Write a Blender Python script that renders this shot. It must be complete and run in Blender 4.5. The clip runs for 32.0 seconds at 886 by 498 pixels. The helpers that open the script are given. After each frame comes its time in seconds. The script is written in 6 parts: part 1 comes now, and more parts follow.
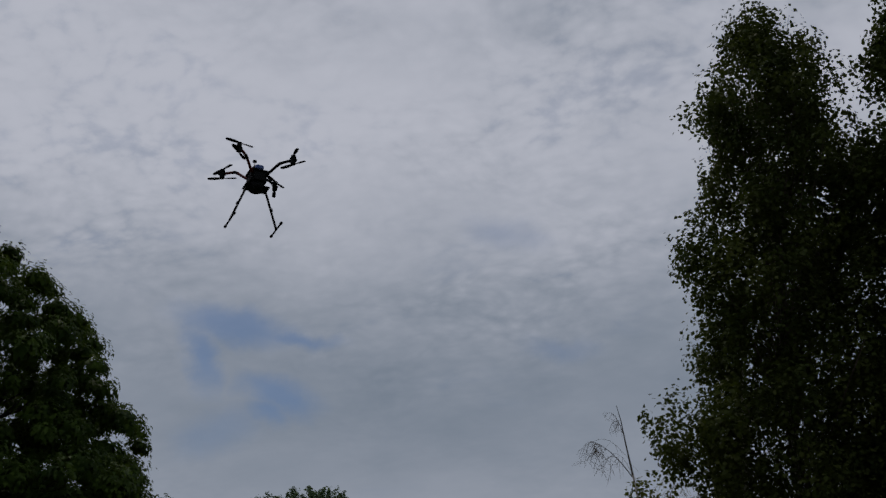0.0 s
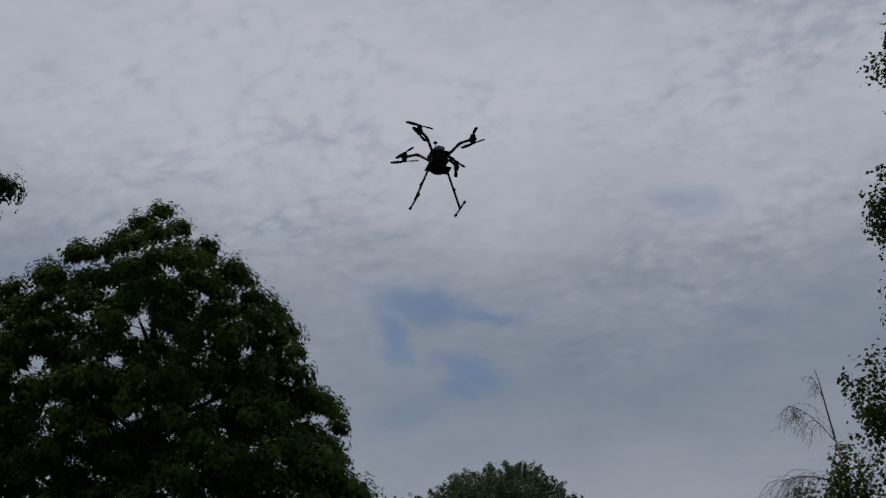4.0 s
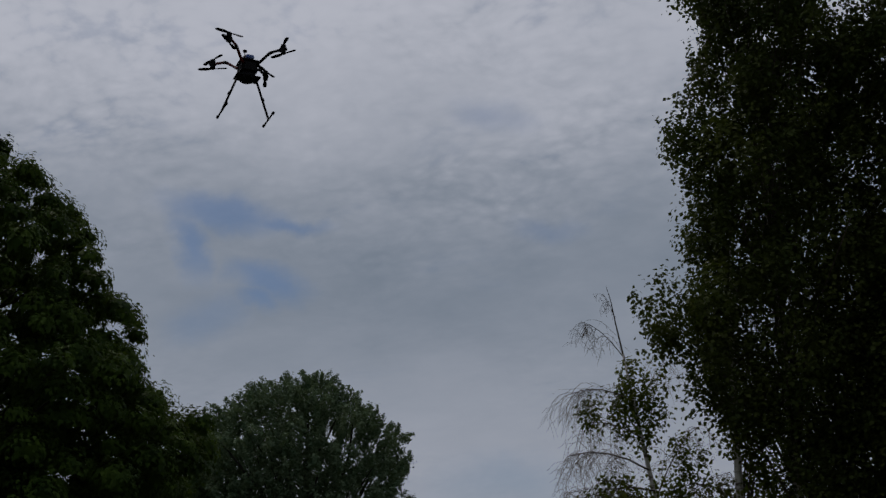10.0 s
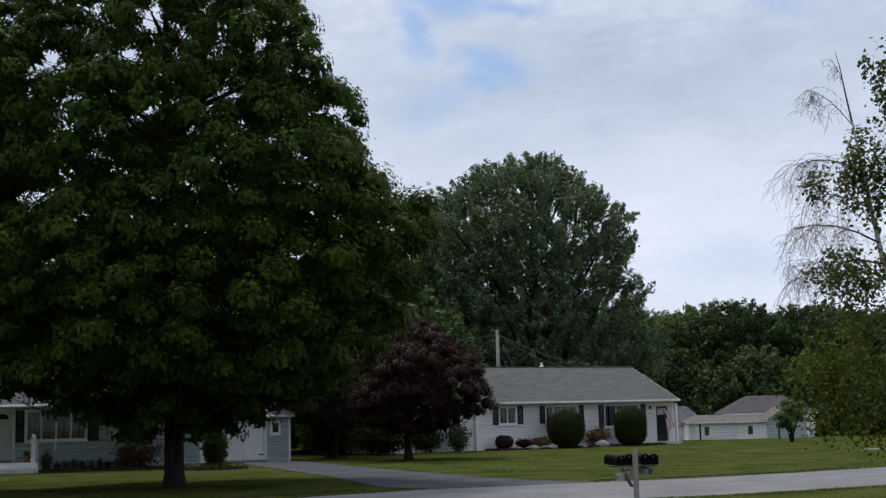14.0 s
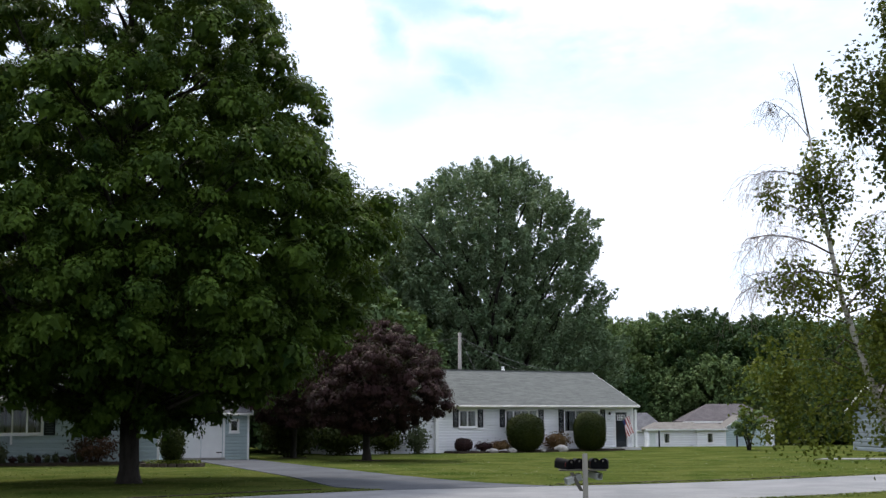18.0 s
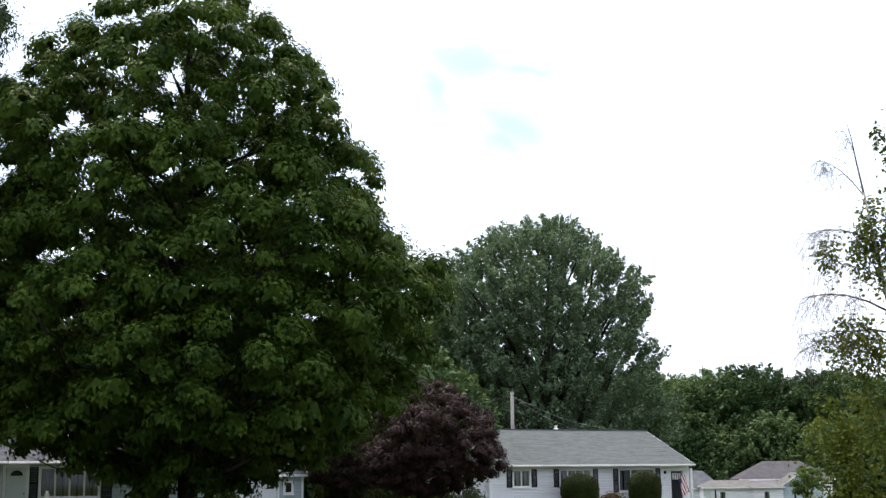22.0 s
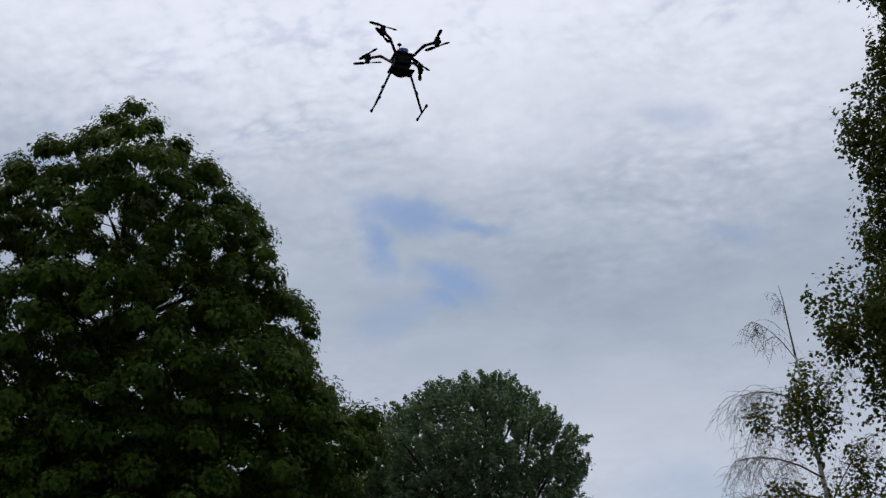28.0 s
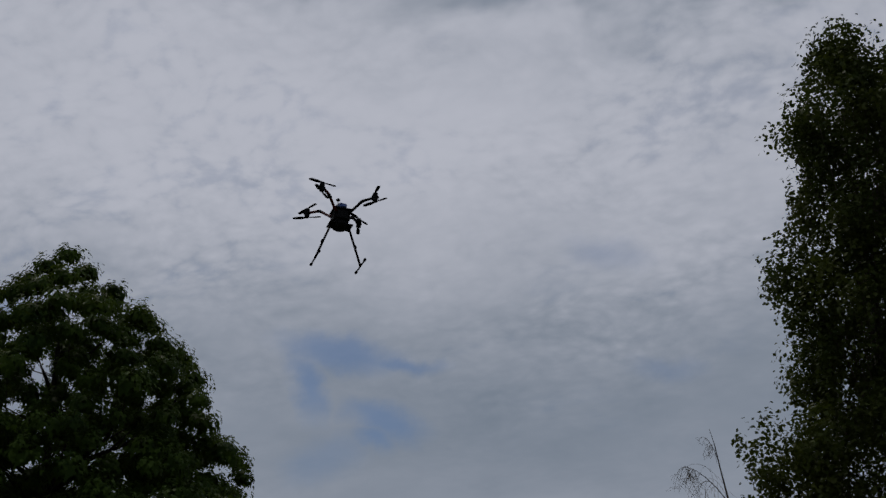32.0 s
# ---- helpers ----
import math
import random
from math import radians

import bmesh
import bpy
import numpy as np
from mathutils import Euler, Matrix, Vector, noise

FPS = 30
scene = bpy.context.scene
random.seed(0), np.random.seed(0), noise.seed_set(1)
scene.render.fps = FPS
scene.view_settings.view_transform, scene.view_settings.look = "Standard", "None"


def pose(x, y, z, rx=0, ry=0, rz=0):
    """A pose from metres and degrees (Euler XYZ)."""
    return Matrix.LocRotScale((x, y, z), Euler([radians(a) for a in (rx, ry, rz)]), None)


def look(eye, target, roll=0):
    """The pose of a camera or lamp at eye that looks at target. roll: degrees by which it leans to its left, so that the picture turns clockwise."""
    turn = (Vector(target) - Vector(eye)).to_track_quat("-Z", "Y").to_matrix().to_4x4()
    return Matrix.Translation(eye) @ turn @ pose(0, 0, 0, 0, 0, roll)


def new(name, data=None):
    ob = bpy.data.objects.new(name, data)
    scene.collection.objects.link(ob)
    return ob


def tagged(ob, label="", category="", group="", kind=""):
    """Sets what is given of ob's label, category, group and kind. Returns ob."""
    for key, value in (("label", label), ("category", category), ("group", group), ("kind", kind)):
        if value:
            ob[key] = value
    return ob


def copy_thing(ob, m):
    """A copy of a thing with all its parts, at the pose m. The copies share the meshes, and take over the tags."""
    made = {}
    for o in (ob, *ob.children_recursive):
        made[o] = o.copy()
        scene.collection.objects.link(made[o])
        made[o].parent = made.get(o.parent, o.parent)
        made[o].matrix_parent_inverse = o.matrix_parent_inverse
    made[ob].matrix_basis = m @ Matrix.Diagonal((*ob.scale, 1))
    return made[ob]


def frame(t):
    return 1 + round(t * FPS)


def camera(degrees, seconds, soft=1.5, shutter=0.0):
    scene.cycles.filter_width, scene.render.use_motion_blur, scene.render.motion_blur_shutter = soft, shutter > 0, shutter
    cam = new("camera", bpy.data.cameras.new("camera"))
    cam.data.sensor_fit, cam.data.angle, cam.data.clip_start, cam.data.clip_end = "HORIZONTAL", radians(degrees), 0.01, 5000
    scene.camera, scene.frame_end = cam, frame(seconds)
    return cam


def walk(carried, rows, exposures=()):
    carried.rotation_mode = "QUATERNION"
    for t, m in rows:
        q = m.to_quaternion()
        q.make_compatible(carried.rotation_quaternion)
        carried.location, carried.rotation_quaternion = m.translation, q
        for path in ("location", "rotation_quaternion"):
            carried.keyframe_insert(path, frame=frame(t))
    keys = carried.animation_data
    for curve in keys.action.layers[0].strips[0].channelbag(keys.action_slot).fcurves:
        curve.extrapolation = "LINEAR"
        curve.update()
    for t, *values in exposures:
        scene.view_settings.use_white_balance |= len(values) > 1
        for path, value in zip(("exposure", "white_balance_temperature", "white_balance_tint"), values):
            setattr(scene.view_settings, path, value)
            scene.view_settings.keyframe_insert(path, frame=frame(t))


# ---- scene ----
# Camera: a hand-held phone, standing on the lawn and turning
cam = camera(37.5, 32.0, soft=1.4)


def look_turn(x, y, z, rx, rz, roll):
    return pose(x, y, z, rx, 0, rz) @ pose(0, 0, 0, 0, 0, roll)


PATH = [
    (0, look_turn(-0.10, 0.13, 1.79, 111.82, -5.95, -1.12)),
    (0.5, look_turn(-0.13, 0.15, 1.76, 112.10, -4.70, -0.80)),
    (1, look_turn(-0.15, 0.11, 1.76, 112.40, -3.67, -0.42)),
    (1.5, look_turn(-0.10, 0.03, 1.77, 112.13, -1.51, -0.72)),
    (2, look_turn(-0.10, 0.02, 1.77, 111.54, 1.26, -0.25)),
    (2.5, look_turn(-0.09, -0.02, 1.77, 110.96, 2.78, -0.36)),
    (4.5, look_turn(-0.12, 0.03, 1.74, 110.87, 2.28, -1.51)),
    (5, look_turn(-0.11, -0.05, 1.75, 112.50, 1.14, -1.50)),
    (5.5, look_turn(-0.13, -0.10, 1.76, 113.11, 0.67, -1.75)),
    (6, look_turn(-0.21, -0.13, 1.77, 113.45, 0.39, -1.86)),
    (6.5, look_turn(-0.33, -0.23, 1.77, 113.92, -0.08, -1.82)),
    (7, look_turn(-0.38, -0.24, 1.76, 114.13, 0.13, -1.88)),
    (7.5, look_turn(-0.25, -0.08, 1.74, 114.13, 0.31, -1.52)),
    (8, look_turn(-0.17, -0.03, 1.74, 114.27, 0.37, -1.16)),
    (8.5, look_turn(-0.15, -0.06, 1.75, 113.83, 0.15, -1.18)),
    (9, look_turn(-0.21, -0.12, 1.76, 111.63, -1.41, -1.87)),
    (9.5, look_turn(-0.19, -0.13, 1.78, 109.26, -3.81, -2.00)),
    (10, look_turn(-0.19, -0.08, 1.76, 106.69, -6.37, -2.23)),
    (10.5, look_turn(-0.21, -0.03, 1.74, 104.93, -7.32, -2.46)),
    (11, look_turn(-0.14, 0.02, 1.70, 103.42, -7.44, -2.38)),
    (11.5, look_turn(-0.03, 0.10, 1.70, 101.45, -7.70, -1.81)),
    (12, look_turn(-0.00, 0.15, 1.70, 99.70, -7.03, -1.76)),
    (12.5, look_turn(0.05, 0.21, 1.68, 99.34, -4.51, -1.44)),
    (13, look_turn(0.11, 0.29, 1.67, 98.47, -2.21, -0.79)),
    (13.5, look_turn(0.01, 0.25, 1.69, 97.50, 0.97, -1.27)),
    (15.5, look_turn(0.14, 0.11, 1.68, 97.62, 8.51, -0.34)),
    (16, look_turn(0.18, 0.16, 1.67, 98.18, 5.06, -0.00)),
    (16.5, look_turn(0.20, 0.24, 1.66, 98.32, 0.16, 0.04)),
    (17, look_turn(0.21, 0.22, 1.66, 98.31, -0.91, -0.48)),
    (17.5, look_turn(0.21, 0.19, 1.67, 98.13, 0.02, -0.40)),
    (18, look_turn(0.20, 0.14, 1.67, 97.56, 2.56, -0.29)),
    (18.5, look_turn(0.15, 0.07, 1.68, 97.24, 7.46, -0.47)),
    (19, look_turn(0.11, 0.02, 1.70, 97.46, 12.85, -0.39)),
    (19.5, look_turn(0.01, 0.03, 1.70, 97.65, 15.66, -0.26)),
    (20, look_turn(-0.02, 0.03, 1.71, 98.42, 14.60, 0.07)),
    (20.5, look_turn(-0.05, -0.02, 1.75, 99.06, 12.68, 0.32)),
    (21, look_turn(0.02, -0.07, 1.76, 100.17, 8.43, 0.21)),
    (21.5, look_turn(0.11, -0.04, 1.75, 100.38, 5.26, -0.31)),
    (22, look_turn(0.09, -0.05, 1.75, 100.10, 4.71, -0.66)),
    (22.5, look_turn(0.07, -0.15, 1.79, 99.85, 5.50, -0.49)),
    (23, look_turn(0.09, -0.14, 1.80, 99.70, 7.19, -0.39)),
    (23.5, look_turn(0.05, -0.08, 1.79, 99.70, 8.58, -0.38)),
    (24, look_turn(-0.02, -0.13, 1.82, 100.53, 9.84, -0.24)),
    (24.5, look_turn(-0.07, -0.10, 1.82, 102.62, 10.07, 0.33)),
    (25, look_turn(-0.02, 0.09, 1.78, 105.03, 8.35, -0.35)),
    (25.5, look_turn(-0.03, 0.18, 1.78, 106.18, 4.54, -0.73)),
    (26, look_turn(-0.03, 0.18, 1.79, 106.30, 1.76, -1.12)),
    (26.5, look_turn(0.12, 0.20, 1.80, 106.41, 1.49, -0.51)),
    (28.5, look_turn(0.24, 0.23, 1.75, 107.45, 1.99, 0.68)),
    (29, look_turn(0.24, 0.12, 1.75, 113.29, -0.20, 0.30)),
    (29.5, look_turn(0.24, -0.01, 1.77, 116.91, -0.89, -0.28)),
    (30, look_turn(0.20, -0.08, 1.78, 117.43, -0.44, -0.69)),
    (30.5, look_turn(0.22, -0.23, 1.81, 117.06, -0.41, -0.94)),
    (31, look_turn(0.27, -0.39, 1.85, 114.98, -0.53, -0.77)),
    (31.5, look_turn(0.22, -0.30, 1.83, 113.80, -1.01, -0.86)),
    (32, look_turn(0.15, -0.17, 1.81, 112.92, -1.19, -1.04)),
]
EXPOSURE = [(0, -1.55), (2.5, -1.55), (8, -1.52), (9.5, -1.64), (11, -1.35), (13, -0.75), (13.5, -0.6), (15.5, 1.0), (17, 1.0), (18, 0.65), (18.6, 0.4), (19, 0.65), (19.6, 1.05),
            (20, 1.85), (21, 1.6), (22, 0.95), (23, 0.75), (24, 0.75), (24.6, 0.65), (25.2, 0.2), (25.6, -0.35), (26, -0.55), (28.5, -0.8), (29, -0.97), (30, -1.33), (31, -1.5), (32, -1.56)]
walk(cam, PATH, EXPOSURE)


# ---- light: bright broken overcast with a soft high sun ----
SUN_EL, SUN_AZ = 58.0, -25.0
sun = new("sun", bpy.data.lights.new("sun", "SUN"))
sun.data.energy, sun.data.angle, sun.data.color = 2.2, radians(10), (1.0, 0.93, 0.82)
sun.matrix_world = look((40 * math.sin(radians(SUN_AZ)), 40 * math.cos(radians(SUN_AZ)), 40 * math.tan(radians(SUN_EL))), (0, 0, 0))


class Nodes:
    """Short hand for building a node tree."""

    def __init__(self, tree):
        self.tree = tree
        tree.nodes.clear()

    def add(self, kind, inputs=None, **attrs):
        n = self.tree.nodes.new(kind)
        for k, v in attrs.items():
            setattr(n, k, v)
        for k, v in (inputs or {}).items():
            self.put(n.inputs[k], v)
        return n

    def put(self, socket, v):
        if isinstance(v, bpy.types.NodeSocket):
            self.tree.links.new(v, socket)
        else:
            socket.default_value = v

    def math(self, op, a, b=0.0, clamp=False):
        n = self.add("ShaderNodeMath", operation=op, use_clamp=clamp)
        self.put(n.inputs[0], a)
        self.put(n.inputs[1], b)
        return n.outputs[0]

    def noise(self, vec, scale, detail=4.0, rough=0.55, distort=0.0):
        n = self.add("ShaderNodeTexNoise", {"Scale": scale, "Detail": detail, "Roughness": rough, "Distortion": distort})
        if vec is not None:
            self.put(n.inputs["Vector"], vec)
        return n.outputs["Fac"]

    def ramp(self, fac, lo, hi, a=0.0, b=1.0):
        n = self.add("ShaderNodeMapRange", {"From Min": lo, "From Max": hi, "To Min": a, "To Max": b}, interpolation_type="SMOOTHSTEP")
        self.put(n.inputs[0], fac)
        return n.outputs[0]

    def mix(self, fac, a, b, blend="MIX"):
        n = self.add("ShaderNodeMix", data_type="RGBA", blend_type=blend)
        self.put(n.inputs[0], fac)
        self.put(n.inputs[6], a if isinstance(a, bpy.types.NodeSocket) else (*a, 1))
        self.put(n.inputs[7], b if isinstance(b, bpy.types.NodeSocket) else (*b, 1))
        return n.outputs[2]


def build_sky():
    world = bpy.data.worlds.new("sky")
    scene.world = world
    world.use_nodes = True
    g = Nodes(world.node_tree)
    clear = g.add("ShaderNodeTexSky", sky_type="NISHITA", sun_disc=False, sun_elevation=radians(SUN_EL), sun_rotation=radians(SUN_AZ))
    blue = g.mix(1.0, clear.outputs[0], (0.076, 0.099, 0.130), "MULTIPLY")
    way = g.add("ShaderNodeTexCoord").outputs["Generated"]
    axis = g.add("ShaderNodeSeparateXYZ", {0: way})
    az = g.math("ARCTAN2", axis.outputs[0], axis.outputs[1])
    el = g.math("ARCSINE", axis.outputs[2])
    # the deck lies flat overhead, so its rolls close up towards the horizon
    height = g.math("MAXIMUM", g.math("ADD", axis.outputs[2], 0.30), 0.1)
    u, v = g.math("DIVIDE", axis.outputs[0], height), g.math("DIVIDE", axis.outputs[1], height)
    flat = g.add("ShaderNodeCombineXYZ", {0: g.math("SUBTRACT", g.math("MULTIPLY", u, 0.94), g.math("MULTIPLY", v, 0.34)), 1: g.math("ADD", g.math("MULTIPLY", u, 0.34), g.math("MULTIPLY", v, 0.94)), 2: 0.0}).outputs[0]
    curl = g.add("ShaderNodeTexNoise", {"Vector": flat, "Scale": 8.0, "Detail": 1.0, "Roughness": 0.5}).outputs["Color"]
    curl = g.add("ShaderNodeVectorMath", {0: curl, 1: (0.5, 0.5, 0.5)}, operation="SUBTRACT").outputs[0]
    curl = g.add("ShaderNodeVectorMath", {0: curl, "Scale": 0.045}, operation="SCALE").outputs[0]
    deck = g.add("ShaderNodeVectorMath", {0: flat, 1: curl}, operation="ADD").outputs[0]
    long_deck = g.add("ShaderNodeMapping", {0: deck, "Scale": (0.75, 1.0, 1.0)}).outputs[0]
    # broad banks, rolls, and fleecy cloudlets with thin edges between them
    broad = g.noise(long_deck, 2.6, 2.0, 0.5)
    rolls = g.noise(long_deck, 10.0, 4.0, 0.5)
    cells = g.add("ShaderNodeTexVoronoi", {"Vector": long_deck, "Scale": 46.0, "Smoothness": 0.6, "Detail": 1.0, "Roughness": 0.5}, feature="SMOOTH_F1").outputs["Distance"]
    fleece = g.math("ADD", g.math("MULTIPLY", g.math("SUBTRACT", 0.42, cells), 0.5), g.math("MULTIPLY", g.math("SUBTRACT", g.noise(deck, 52.0, 4.0, 0.6), 0.5), 0.7))
    where = g.ramp(g.noise(long_deck, 3.4, 2.0, 0.5), 0.38, 0.62, 0.35, 1.0)
    where = g.math("MULTIPLY", where, g.ramp(el, radians(14), radians(22), 0.15, 1.0))
    small = g.math("MULTIPLY", fleece, where)

    def hole(a, e, ra, re, soft, az, el, turn=0.0):
        """A soft oval patch: middle, half-widths and slant, in degrees."""
        c, s_ = math.cos(radians(turn)), math.sin(radians(turn))
        dx, dy = g.math("SUBTRACT", az, radians(a)), g.math("SUBTRACT", el, radians(e))
        p = g.math("DIVIDE", g.math("ADD", g.math("MULTIPLY", dx, c), g.math("MULTIPLY", dy, s_)), radians(ra))
        q = g.math("DIVIDE", g.math("SUBTRACT", g.math("MULTIPLY", dy, c), g.math("MULTIPLY", dx, s_)), radians(re))
        d = g.math("SQRT", g.math("ADD", g.math("MULTIPLY", p, p), g.math("MULTIPLY", q, q)))
        return g.ramp(d, 1.0 - soft, 1.0 + soft, 1.0, 0.0)

    # smooth haze low down, brightest in the middle heights, a lumpy grey bank above
    high = g.ramp(el, radians(16), radians(28), -0.19, 0.29)
    high = g.math("ADD", high, g.ramp(el, radians(7), radians(15), 0.20, 0.0))
    bank = g.math("MULTIPLY", g.ramp(el, radians(28), radians(35), 0.0, 1.0), g.ramp(az, radians(-14), radians(8), 0.2, 1.0))
    lumps = g.noise(deck, 9.0, 4.0, 0.5)
    bank = g.math("MULTIPLY", bank, g.ramp(lumps, 0.36, 0.62, 0.46, 0.08))
    light = g.math("ADD", g.math("MULTIPLY", g.math("SUBTRACT", broad, 0.5), 0.40), g.math("MULTIPLY", g.math("SUBTRACT", rolls, 0.5), 0.30))
    light = g.math("MULTIPLY", light, g.ramp(el, radians(8), radians(22), 0.35, 1.0))
    light = g.math("ADD", g.math("ADD", light, g.math("MULTIPLY", small, 0.42)), high)
    light = g.math("SUBTRACT", light, bank)
    light = g.math("ADD", light, g.math("MULTIPLY", hole(-4.0, 26.5, 14.0, 5.0, 0.9, az, el, -12.0), 0.11))
    tone = g.ramp(light, -0.52, 0.46, 0.0, 1.0)
    cloud = g.mix(tone, (0.37, 0.475, 0.62), (1.225, 1.27, 1.45))
    # the torn opening low in the cloud deck
    wob = g.add("ShaderNodeTexNoise", {"Vector": way, "Scale": 22.0, "Detail": 5.0, "Roughness": 0.6})
    wx = g.add("ShaderNodeSeparateXYZ", {0: wob.outputs["Color"]})
    az = g.math("ADD", az, g.math("MULTIPLY", g.math("SUBTRACT", wx.outputs[0], 0.5), 0.05))
    el = g.math("ADD", el, g.math("MULTIPLY", g.math("SUBTRACT", wx.outputs[1], 0.5), 0.028))
    gap = hole(-3.6, 18.4, 2.4, 0.7, 0.7, az, el, -5.0)
    for spec in ((-0.8, 18.0, 1.6, 0.32, 0.9, az, el, -8.0), (-5.2, 17.0, 0.6, 1.3, 0.9, az, el, 25.0), (-1.5, 15.4, 1.8, 0.6, 0.7, az, el, -14.0), (-2.2, 14.7, 1.0, 0.5, 0.9, az, el, 0.0)):
        gap = g.math("MAXIMUM", gap, hole(*spec))
    faint = hole(-4.2, 13.9, 1.5, 0.7, 0.9, az, el, 25.0)
    for spec in ((8.8, 22.4, 1.5, 0.5, 0.95, az, el, -10.0), (11.2, 17.4, 1.4, 0.4, 0.95, az, el, -8.0), (8.8, 6.4, 2.6, 0.9, 0.9, az, el, 0.0), (-19.6, 19.6, 3.0, 0.5, 0.9, az, el, 5.0)):
        faint = g.math("MAXIMUM", faint, hole(*spec))
    # thinner veils where the blue shows faintly between the cloudlets
    thin = g.ramp(g.math("ADD", g.noise(long_deck, 6.0, 3.0, 0.55), g.math("MULTIPLY", small, -0.7)), 0.62, 0.88, 0.0, 0.16)
    gap = g.math("MAXIMUM", g.math("MULTIPLY", gap, 0.6), g.math("MAXIMUM", g.math("MULTIPLY", faint, 0.28), thin))
    colour = g.mix(gap, cloud, blue)
    # the deck glows most round the veiled sun and dims away from it
    to_sun = (math.sin(radians(SUN_AZ)) * math.cos(radians(SUN_EL)), math.cos(radians(SUN_AZ)) * math.cos(radians(SUN_EL)), math.sin(radians(SUN_EL)))
    near = g.add("ShaderNodeVectorMath", {0: way, 1: to_sun}, operation="DOT_PRODUCT").outputs["Value"]
    colour = g.mix(1.0, colour, g.add("ShaderNodeCombineColor", {i: g.ramp(near, -0.5, 0.7, 0.42, 1.06) for i in range(3)}).outputs[0], "MULTIPLY")
    back = g.add("ShaderNodeBackground", {"Color": colour, "Strength": 1.0})
    g.add("ShaderNodeOutputWorld", {"Surface": back.outputs[0]})


build_sky()


# ---- materials ----
def material(name, base, other, scale=6.0, rough=0.7, metal=0.0, bump=0.3, fine=40.0, stretch=(1, 1, 1), vary=0.0, amount=(0.35, 0.65), spec=0.25, shift=False):
    m = bpy.data.materials.new(name)
    m.use_nodes = True
    g = Nodes(m.node_tree)
    where = g.add("ShaderNodeMapping", {0: g.add("ShaderNodeTexCoord").outputs["Object"], "Scale": stretch}).outputs[0]
    if shift:
        away = g.math("MULTIPLY", g.add("ShaderNodeObjectInfo").outputs["Random"], 40.0)
        where = g.add("ShaderNodeVectorMath", {0: where, 1: g.add("ShaderNodeCombineXYZ", {0: away, 1: away, 2: away}).outputs[0]}, operation="ADD").outputs[0]
    big = g.noise(where, scale, 4.0, 0.6, 0.3)
    small = g.noise(where, fine, 3.0, 0.6)
    f = g.ramp(g.math("ADD", g.math("MULTIPLY", big, 0.65), g.math("MULTIPLY", small, 0.35)), *amount)
    col = g.mix(f, base, other)
    if vary:
        rnd = g.add("ShaderNodeObjectInfo").outputs["Random"]
        hue = g.add("ShaderNodeHueSaturation", {"Color": col, "Value": g.ramp(rnd, 0, 1, 1 - vary, 1 + vary)})
        col = hue.outputs[0]
    bumped = g.add("ShaderNodeBump", {"Height": small, "Strength": bump, "Distance": 0.02})
    shade = g.add("ShaderNodeBsdfPrincipled", {"Base Color": col, "Roughness": rough, "Metallic": metal, "Specular IOR Level": spec, "Normal": bumped.outputs[0]})
    g.add("ShaderNodeOutputMaterial", {"Surface": shade.outputs[0]})
    return m


def leaf_material(name, base, other, through_it=0.35, gloss=0.6, vary=0.0):
    m = bpy.data.materials.new(name)
    m.use_nodes = True
    g = Nodes(m.node_tree)
    rnd = g.add("ShaderNodeNewGeometry").outputs["Random Per Island"]
    patch = g.ramp(g.noise(g.add("ShaderNodeTexCoord").outputs["Object"], 0.9, 3.0), 0.3, 0.7, 0.0, 1.0)
    col = g.mix(g.math("ADD", g.math("MULTIPLY", rnd, 0.42), g.math("MULTIPLY", patch, 0.58)), base, other)
    if vary:
        own = g.add("ShaderNodeObjectInfo").outputs["Random"]
        col = g.add("ShaderNodeHueSaturation", {"Color": col, "Hue": g.ramp(own, 0, 1, 0.485, 0.53), "Value": g.ramp(own, 0, 1, 1 + vary, 1 - vary)}).outputs[0]
    shade = g.add("ShaderNodeBsdfPrincipled", {"Base Color": col, "Roughness": gloss, "Specular IOR Level": 0.09})
    lit = g.add("ShaderNodeBsdfTranslucent", {"Color": g.mix(0.5, col, (0.12, 0.16, 0.02))})
    both = g.add("ShaderNodeMixShader", {0: through_it, 1: shade.outputs[0], 2: lit.outputs[0]})
    g.add("ShaderNodeOutputMaterial", {"Surface": both.outputs[0]})
    return m


def glass_material():
    m = bpy.data.materials.new("window_glass")
    m.use_nodes = True
    g = Nodes(m.node_tree)
    shade = g.add("ShaderNodeBsdfPrincipled", {"Base Color": (0.02, 0.025, 0.03, 1), "Roughness": 0.06, "IOR": 1.5})
    g.add("ShaderNodeOutputMaterial", {"Surface": shade.outputs[0]})
    return m


RUSSET_LEAF = leaf_material("russet_shrub_leaf", (0.035, 0.022, 0.014), (0.11, 0.05, 0.034), 0.15)
DEAD_WOOD = material("dead_birch_twigs", (0.16, 0.135, 0.115), (0.26, 0.22, 0.19), scale=5.0, rough=0.9)
TWIG_BARK = material("dark_birch_twig_bark", (0.05, 0.038, 0.03), (0.11, 0.085, 0.07), scale=5.0, rough=0.9)
LAWN = material("lawn", (0.030, 0.049, 0.010), (0.080, 0.088, 0.025), scale=0.45, fine=9.0, rough=1.0, bump=0.8, spec=0.0)
ASPHALT = material("asphalt", (0.145, 0.15, 0.158), (0.215, 0.215, 0.22), scale=0.5, fine=30.0, rough=0.9, spec=0.1)
DRIVE = material("driveway_asphalt", (0.050, 0.054, 0.064), (0.085, 0.090, 0.102), scale=0.5, fine=30.0, rough=0.9, spec=0.1)
